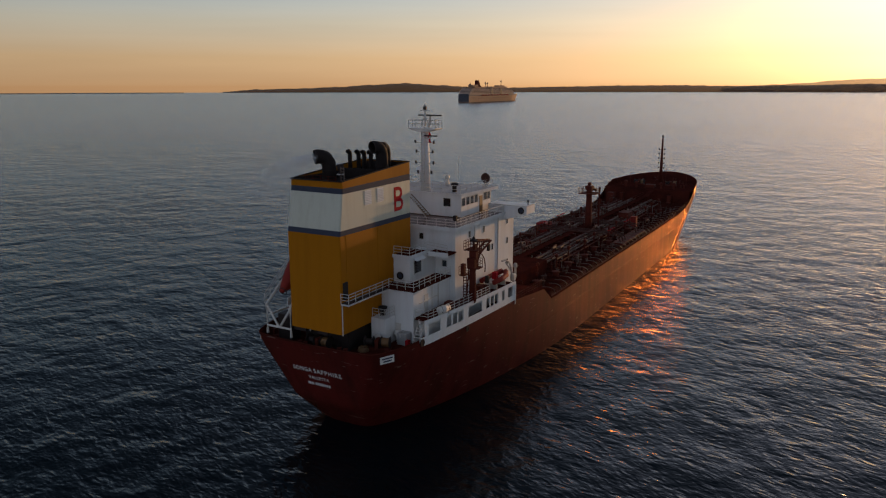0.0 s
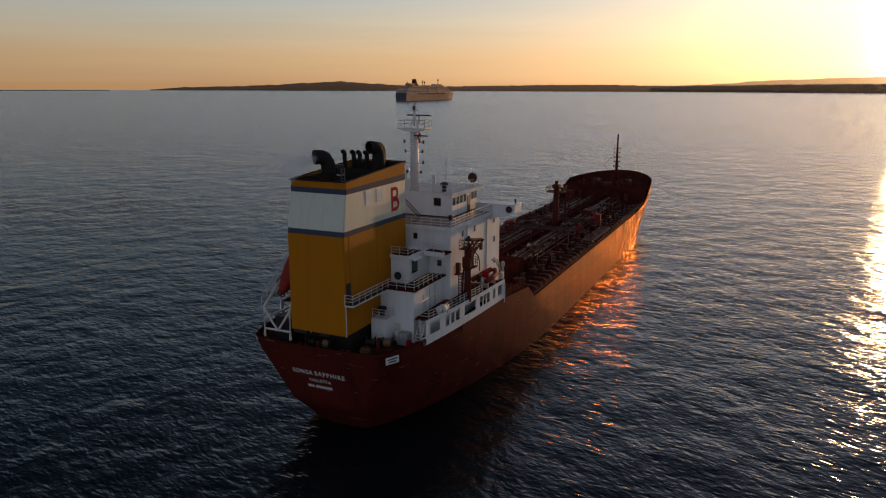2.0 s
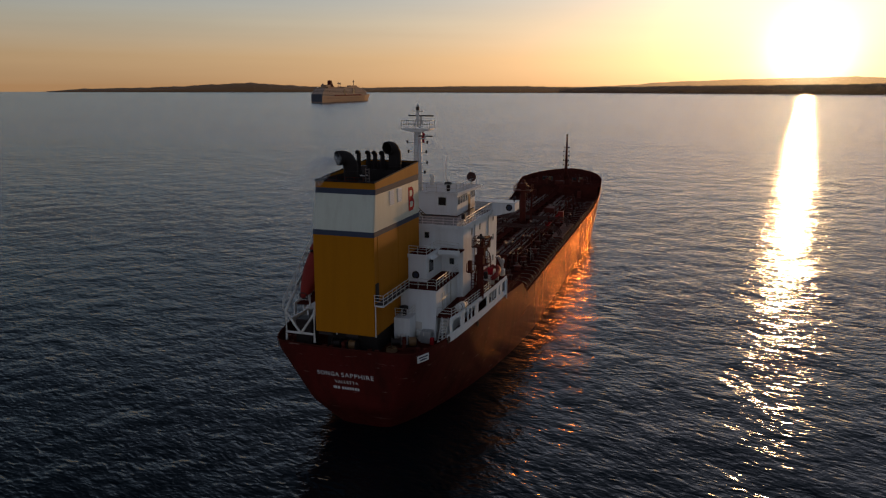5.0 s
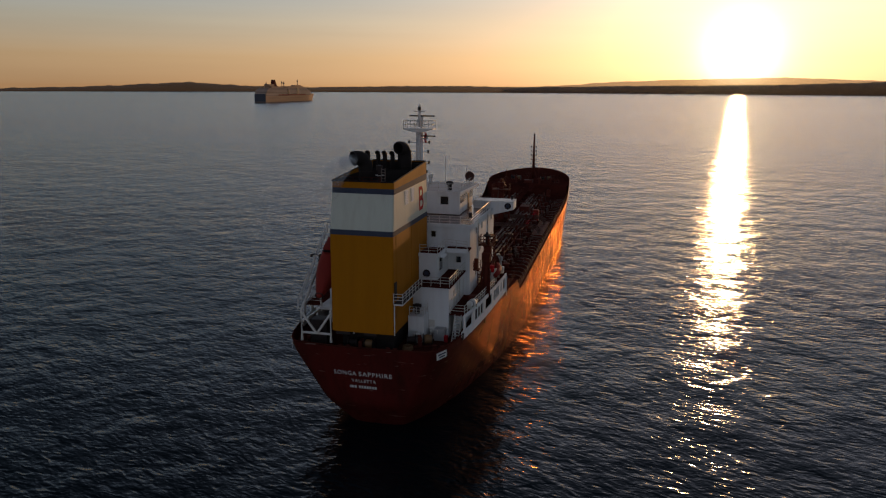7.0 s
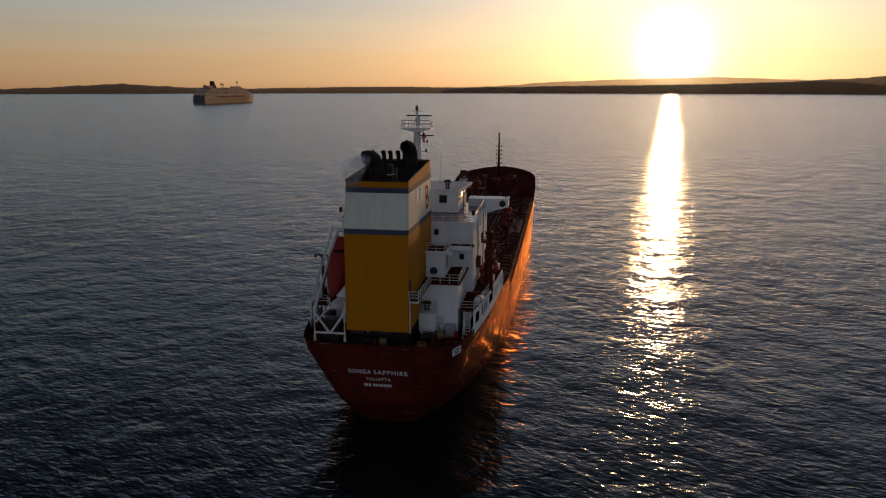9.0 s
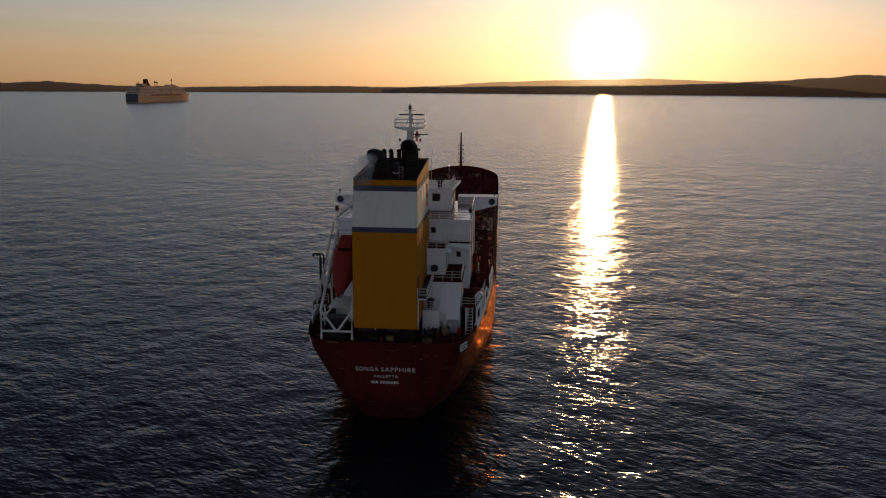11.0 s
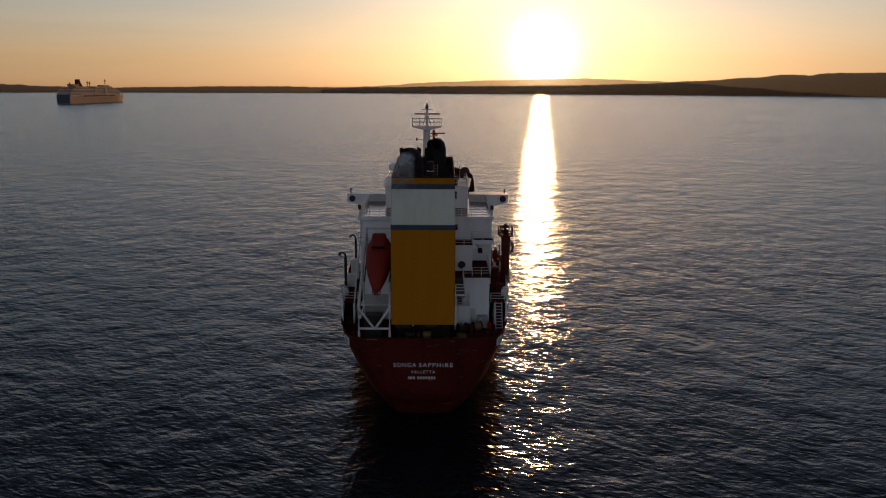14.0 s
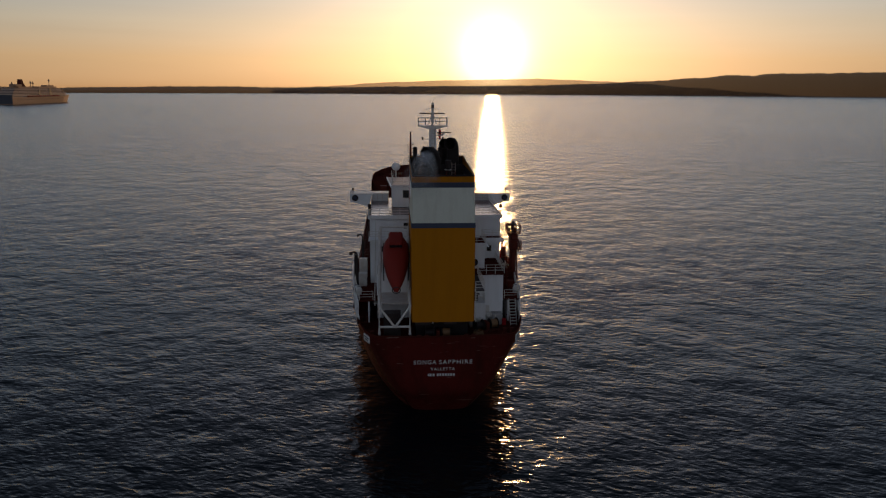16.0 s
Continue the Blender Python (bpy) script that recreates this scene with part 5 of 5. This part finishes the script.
for k, (x, z, r, a, b) in enumerate(((-5.2, 9.1, 0.16, 42, 128), (-4.6, 9.1, 0.12, 42, 120), (-4.0, 9.15, 0.2, 46, 126), (-3.3, 9.1, 0.14, 40, 118), (-2.5, 9.3, 0.22, 40, 130), (-1.9, 9.2, 0.12, 44, 131),
                                     (1.9, 9.2, 0.14, 40, 131), (2.5, 9.3, 0.22, 42, 130), (3.2, 9.15, 0.18, 48, 122), (3.8, 9.1, 0.12, 48, 128), (4.5, 9.1, 0.2, 52, 118), (5.2, 9.1, 0.14, 56, 126), (6.0, 8.9, 0.1, 56, 112))):
    run, yy = [(x, a, deck_z(x)), (x, a, z - 0.2), (x, a + 0.2, z)], a + 14 + (k * 7) % 11
    while yy < b - 6:
        side = 0.45 if x > 0 else -0.45
        run += [(x, yy, z), (x + side * 0.4, yy + 0.2, z + 0.55), (x + side * 0.4, yy + 1.6, z + 0.55), (x, yy + 1.8, z)]
        yy += 23
    run += [(x, b, z), (x, b + 0.3, z - 0.3), (x, b + 0.3, deck_z(x))]
    part("cargo_pipe", tube(bmesh.new(), run, r, 8), M["pipe" if k % 3 else "rust"], ship, "long cargo pipeline on supports" if k == 0 else "")
    for f in range(int(a) + 4, int(b), 8):
        part("pipe_flange", turned(bmesh.new(), (x, f, z), [(-0.06, r + 0.09), (0.06, r + 0.09)], 10, "y"), M["rust"], ship)
rack = mesh_of("pipe_rack", boxes((-5.6, 5.6, -0.1, 0.1, 8.6, 8.78), (-5.5, -5.3, -0.1, 0.1, 7.5, 8.6), (5.3, 5.5, -0.1, 0.1, 7.5, 8.6), (-0.1, 0.1, -0.1, 0.1, 7.6, 8.6)), M["rust"])
for k in range(15):
    shared("pipe_rack", rack, ship, Matrix.Translation((0, 41.8 + 6.1 * k, 0)))
# raised walkway over the pipes
part("walkway", boxes((-0.55, 0.55, 36, 134, 9.55, 9.63), bevel=0), M["deck"], ship, "raised steel walkway along the cargo deck")
for s in (-1,):
    railing([(s * 0.55, 36, 9.63), (s * 0.55, 134, 9.63)], ship, 3.9, red=True, rows=(0.5, 1.05))
stand = mesh_of("walkway_stand", boxes((-0.55, -0.43, -0.08, 0.08, 7.6, 9.55), (0.43, 0.55, -0.08, 0.08, 7.6, 9.55), (-0.43, 0.43, -0.06, 0.06, 9.2, 9.35)), M["deck"])
for k in range(17):
    shared("walkway_stand", stand, ship, Matrix.Translation((0, 38 + 6.0 * k, 0)))
# guard rails along the deck edge
for s in (1, -1):
    railing([(s * (half(y, 7.7) - 0.25), y, 7.72 + max(0, y - 122) * 0.08) for y in (39, 60, 80, 100, 118, 126, 133)], ship, 2.45, red=True)
    part("deck_edge_bar", boxes((s * 11.34 - 0.16, s * 11.34 + 0.16, 38.7, 121, 7.7, 7.84)), M["deck"], ship)
    part("fish_plate", boxes((s * 11.2 - 0.03, s * 11.2 + 0.03, 39, 118, 7.4, 7.95)), M["rust"], ship)
# cross-deck manifold and hose crane
for k, y in enumerate((79, 80.6, 82.2, 90, 91.6, 93.2)):
    mani = part("manifold_pipe", tubes((bend((-9.6, y, 8.3), (-9.4, y, 9.7), (-7.8, y, 9.7)) + [(7.8, y, 9.7)] + bend((7.8, y, 9.7), (9.4, y, 9.7), (9.6, y, 8.3)), 0.12), seg=8), M["pipe"], ship, "cross-deck manifold pipe" if k == 0 else "")
    for s in (1, -1):
        part("valve_wheel", ring_mesh(bmesh.new(), (s * 7.2, y, 10.45), (0, 0, 1), 0.3, 0.04, 12, 5), M["redpaint"], mani)
        part("valve_body", turned(bmesh.new(), (s * 7.2, y, 9.7), [(-0.3, 0.3), (0.3, 0.3), (0.35, 0.1), (0.75, 0.06)], 10), M["rust"], mani)
for s in (1, -1):
    part("drip_tray", boxes(tuple(sorted((s * 8.2, s * 10.4))) + (78, 94.2, 8.0, 8.35), bevel=0.03), M["rust"], ship)
crane = part("hose_crane", tube(bmesh.new(), [(0.6, 86.4, 7.5), (0.6, 86.4, 17.2)], 0.75, 16, 0.55), M["rust"], ship, "dark red hose-handling crane column", smooth=True)
part("crane_top", boxes((-0.1, 1.3, 85.7, 87.2, 17.0, 17.8), (0.3, 0.9, 86.1, 86.8, 17.8, 18.5), bevel=0.1), M["rust"], crane)
part("crane_jib", tubes(([(0.2, 86.6, 17.3), (0.2, 89.5, 16.6)], 0.3), ([(1.0, 86.6, 17.3), (1.0, 89.5, 16.6)], 0.3), ([(2.0, 88.6, 7.6), (2.0, 88.6, 17.4)], 0.2)), M["rust"], crane)
part("crane_platform", boxes((-1.2, 2.4, 84.8, 88.0, 16.2, 16.35)), M["rust"], crane)
railing([(-1.2, 84.8, 16.35), (2.4, 84.8, 16.35), (2.4, 88, 16.35), (-1.2, 88, 16.35), (-1.2, 84.8, 16.35)], ship, 0.9, red=True)
# deck houses, lockers, tank hatches, vents
part("pump_room_house", boxes((-5.2, 5.2, 38.4, 52.5, 7.4, 9.9), bevel=0.08), M["deck"], ship, "dark red deck house ahead of the bridge front")
part("deck_locker", boxes((6.3, 7.5, 97.2, 98.4, 7.5, 10.3), bevel=0.05), M["orange"], ship, "orange deck locker")
part("deck_locker", boxes((-8.9, -7.1, 129, 131, 7.6, 10.6), bevel=0.06), M["rust"], ship)
part("deck_locker", boxes((-9.2, -6.9, 82.5, 85.5, 7.5, 10.0), bevel=0.06), M["orange"], ship)
part("tank_hatch_house", boxes((2.6, 4.8, 100.8, 104.5, 7.6, 10.4), bevel=0.06), M["rust"], ship)
rng = random.Random(7)
hatch = mesh_of("tank_hatch", turned(bmesh.new(), (0, 0, 0), [(0, 0.55), (0.75, 0.55), (0.78, 0.68), (0.86, 0.68), (0.95, 0.3)], 14), M["rust"])
pv = mesh_of("vent_post", turned(bmesh.new(), (0, 0, 0), [(0, 0.1), (2.6, 0.1), (2.62, 0.26), (3.0, 0.3), (3.2, 0.12)], 10), M["rust"])
drum = mesh_of("deck_valve", turned(bmesh.new(), (0, 0, 0), [(0, 0.16), (0.7, 0.16), (0.72, 0.3), (0.82, 0.3), (0.84, 0.06), (1.15, 0.06)], 10), M["pipe"])
for k in range(12):
    y = 44 + k * 7.0
    for s in (1, -1):
        x = s * (6.9 + rng.uniform(-0.3, 0.5))
        shared("tank_hatch", hatch, ship, Matrix.Translation((x, y, deck_z(x) + 0.1)))
        shared("vent_post", pv, ship, Matrix.Translation((x - s * 0.9, y + 2.6, deck_z(x))))
        for j in range(5):
            x2 = s * rng.uniform(6.2, 8.8)
            shared("deck_valve", drum, ship, Matrix.Translation((x2, y + rng.uniform(1, 6), deck_z(x2))))
# small deck fittings between the pipes
stub = mesh_of("pipe_stub", tubes((bend((0, 0, 0), (0, 0, 1.1), (0.9, 0, 1.1)) + [Vector((2.4, 0, 1.1))], 0.07)), M["pipe"])
chest = mesh_of("deck_chest", boxes((-0.5, 0.5, -0.35, 0.35, 0, 0.8), bevel=0.04), M["rust"])
stand_pipe = mesh_of("stand_pipe", tubes(([(0, 0, 0), (0, 0, 1.9)], 0.06), ([(-0.35, 0, 1.6), (0.35, 0, 1.6)], 0.05)), M["dull"])
for k in range(110):
    x, y = rng.choice((-1, 1)) * rng.uniform(1.0, 9.0), rng.uniform(54, 128)
    me, name = rng.choice(((stub, "pipe_stub"), (chest, "deck_chest"), (stand_pipe, "stand_pipe")))
    shared(name, me, ship, pose(x, y, deck_z(x) + 0.02, 0, 0, rng.choice((0, 90, 180, 270))))
for s in (1, -1):
    for y in (56, 72, 108, 120):
        bollard(s * 9.9, y, 7.6)
        lad = part("deck_crossover", tubes(([(s * 6.6, y + 3, 8.0), (s * 6.2, y + 3, 10.1), (s * 4.4, y + 3, 10.1)], 0.06), ([(s * 6.6, y + 3.8, 8.0), (s * 6.2, y + 3.8, 10.1), (s * 4.4, y + 3.8, 10.1)], 0.06)), M["pipe"], ship)

# ---------------------------------------------------------------- forecastle
mooring_winch(4.2, 143.0, 11.4, 12)
mooring_winch(-4.2, 143.0, 11.4, -12)
for x, y in ((7.8, 140), (-7.8, 140), (5.5, 150), (-5.5, 150), (2.5, 155), (-2.5, 155)):
    bollard(x, y, 11.4)
part("chain_hatch", boxes((-1.2, 1.2, 137, 139.2, 11.4, 12.2), bevel=0.06), M["rust"], ship)
for s in (1, -1):
    for y in (138, 140.5, 143, 145.5, 148, 150.5, 153):
        b = half(y, 12.4) - 0.12
        part("bulwark_stay", prism(bmesh.new(), [(s * b, 12.55), (s * (b - 0.7), 11.4), (s * b, 11.4)], "y", y - 0.04, y + 0.04), M["deck"], hull)
    part("forecastle_stair", boxes(tuple(sorted((s * 5.6, s * 6.6))) + (132.4, 133.8, 7.8, 8.6), tuple(sorted((s * 5.6, s * 6.6))) + (133.0, 133.8, 8.6, 10.2)), M["rust"], ship)
    for x, y in ((3.2, 136.5), (6.2, 137.2)):
        part("vent_head", turned(bmesh.new(), (s * x, y, 11.4), [(0, 0.25), (1.0, 0.25), (1.05, 0.5), (1.5, 0.5), (1.65, 0.2)], 12), M["rust"], ship)
    part("fore_light_post", tubes(([(s * 7.5, 146, 11.4), (s * 7.5, 146, 14.2)], 0.07)), M["rust"], ship)
part("sloping_walkway", prism(bmesh.new(), [(133.9, 11.4), (127, 10.4), (127, 10.3), (133.9, 11.2)], "x", 1.0, 2.2), M["deck"], ship)

# ---------------------------------------------------------------- cruise ship far off
def cruise_ship():
    liner = thing("cruise_ship", (-774, 1496, 0), "large cream-white cruise ship with a dark stern, lying far off", "ship")
    liner.scale = (1, 1.34, 1)
    L, W = 226, 14.0
    plan = [(-W, 0), (W, 0), (W, 150), (W * 0.93, 180), (W * 0.62, 204), (0, L), (-W * 0.62, 204), (-W * 0.93, 180), (-W, 150)]
    bm = bmesh.new()
    lo = [bm.verts.new((x * (0.97 if y < 150 else 0.8), y if y < 200 else y - 12, -1)) for x, y in plan]
    hi = [bm.verts.new((x, y, 14 + (3 if y > 190 else 0))) for x, y in plan]
    for k in range(len(plan)):
        j = (k + 1) % len(plan)
        bm.faces.new((lo[k], lo[j], hi[j], hi[k]))
    bm.faces.new(hi)
    part("hull", bm, M["liner"], liner, "white hull")
    part("stern_plate", boxes((-13.6, 13.6, -0.6, -0.1, 1, 19)), M["navy"], liner, "dark blue stern")
    decks = ((14, 2, 190, 14), (17, 2, 188, 14), (20, 3, 186, 14), (23, 4, 182, 13.6), (26, 8, 176, 13.6), (29, 12, 168, 13.2))
    for z, y0, y1, w in decks:
        part("deck_band", boxes((-w + 0.9, w - 0.9, y0 + 1, y1 - 2, z, z + 2.1)), M["linerglass"], liner)
        part("deck_slab", boxes((-w, w, y0, y1, z + 2.1, z + 3.0), (-w, w, y0, y0 + 0.6, z, z + 1.0), (w - 0.25, w, y0, y1, z, z + 0.9), (-w, -w + 0.25, y0, y1, z, z + 0.9)), M["linerdeck"], liner)
        div = mesh_of("balcony_divider", boxes((-0.7, 0.7, -0.15, 0.15, 0, 2.1)), M["liner"])
        if z >= 20:
            for s in (1, -1):
                for k in range(int((y1 - y0) / 7)):
                    shared("balcony_divider", div, liner, Matrix.Translation((s * (w - 0.7), y0 + 4 + 7 * k, z)))
    boat = mesh_of("lifeboat", turned(bmesh.new(), (0, 0, 0), [(-5, 0.4), (-3.8, 1.5), (3.8, 1.5), (5, 0.4)], 10, "y"), M["orange"])
    for s in (1, -1):
        for k in range(9):
            shared("lifeboat", boat, liner, Matrix.Translation((s * 14.4, 52 + 13 * k, 15.6)))
    hull_port = mesh_of("port", boxes((-0.2, 0.2, -0.7, 0.7, -0.5, 0.5)), M["linerglass"])
    for k in range(32):
        shared("port", hull_port, liner, Matrix.Translation((13.75, 14 + 4.6 * k, 9)))
    part("upper_house", boxes((-9, 9, 30, 74, 32, 35.2), (-10, 10, 96, 160, 32, 35.5), (-6, 6, 130, 156, 35.5, 38.5), bevel=0.3), M["liner"], liner)
    part("midships_tower", boxes((-14.05, 14.05, 86, 92, 17.1, 29)), M["linerglass"], liner)
    part("midships_tower", boxes((-14.05, 14.05, 124, 131, 17.1, 31.9)), M["linerglass"], liner)
    part("funnel", prism(bmesh.new(), [(44, 32), (65, 32), (59, 38), (55, 44), (53, 50), (48, 50), (47, 44), (46, 38)], "x", -3.6, 3.6), M["linerfunnel"], liner, "dark red raked funnel")
    part("funnel_deck", boxes((-7, 7, 26, 44, 35.2, 40), bevel=0.4), M["liner"], liner)
    for y, z in ((84, 47), (92, 46), (150, 52), (24, 44)):
        m = part("mast", tubes(([(0, y, 35), (0, y, z)], 0.8)), M["liner"], liner)
        part("mast_dome", turned(bmesh.new(), (0, y, z - 4), [(-1.5, 0.6), (-0.6, 2.0), (0.9, 2.0), (1.8, 0.6)], 10), M["liner"], m)


cruise_ship()
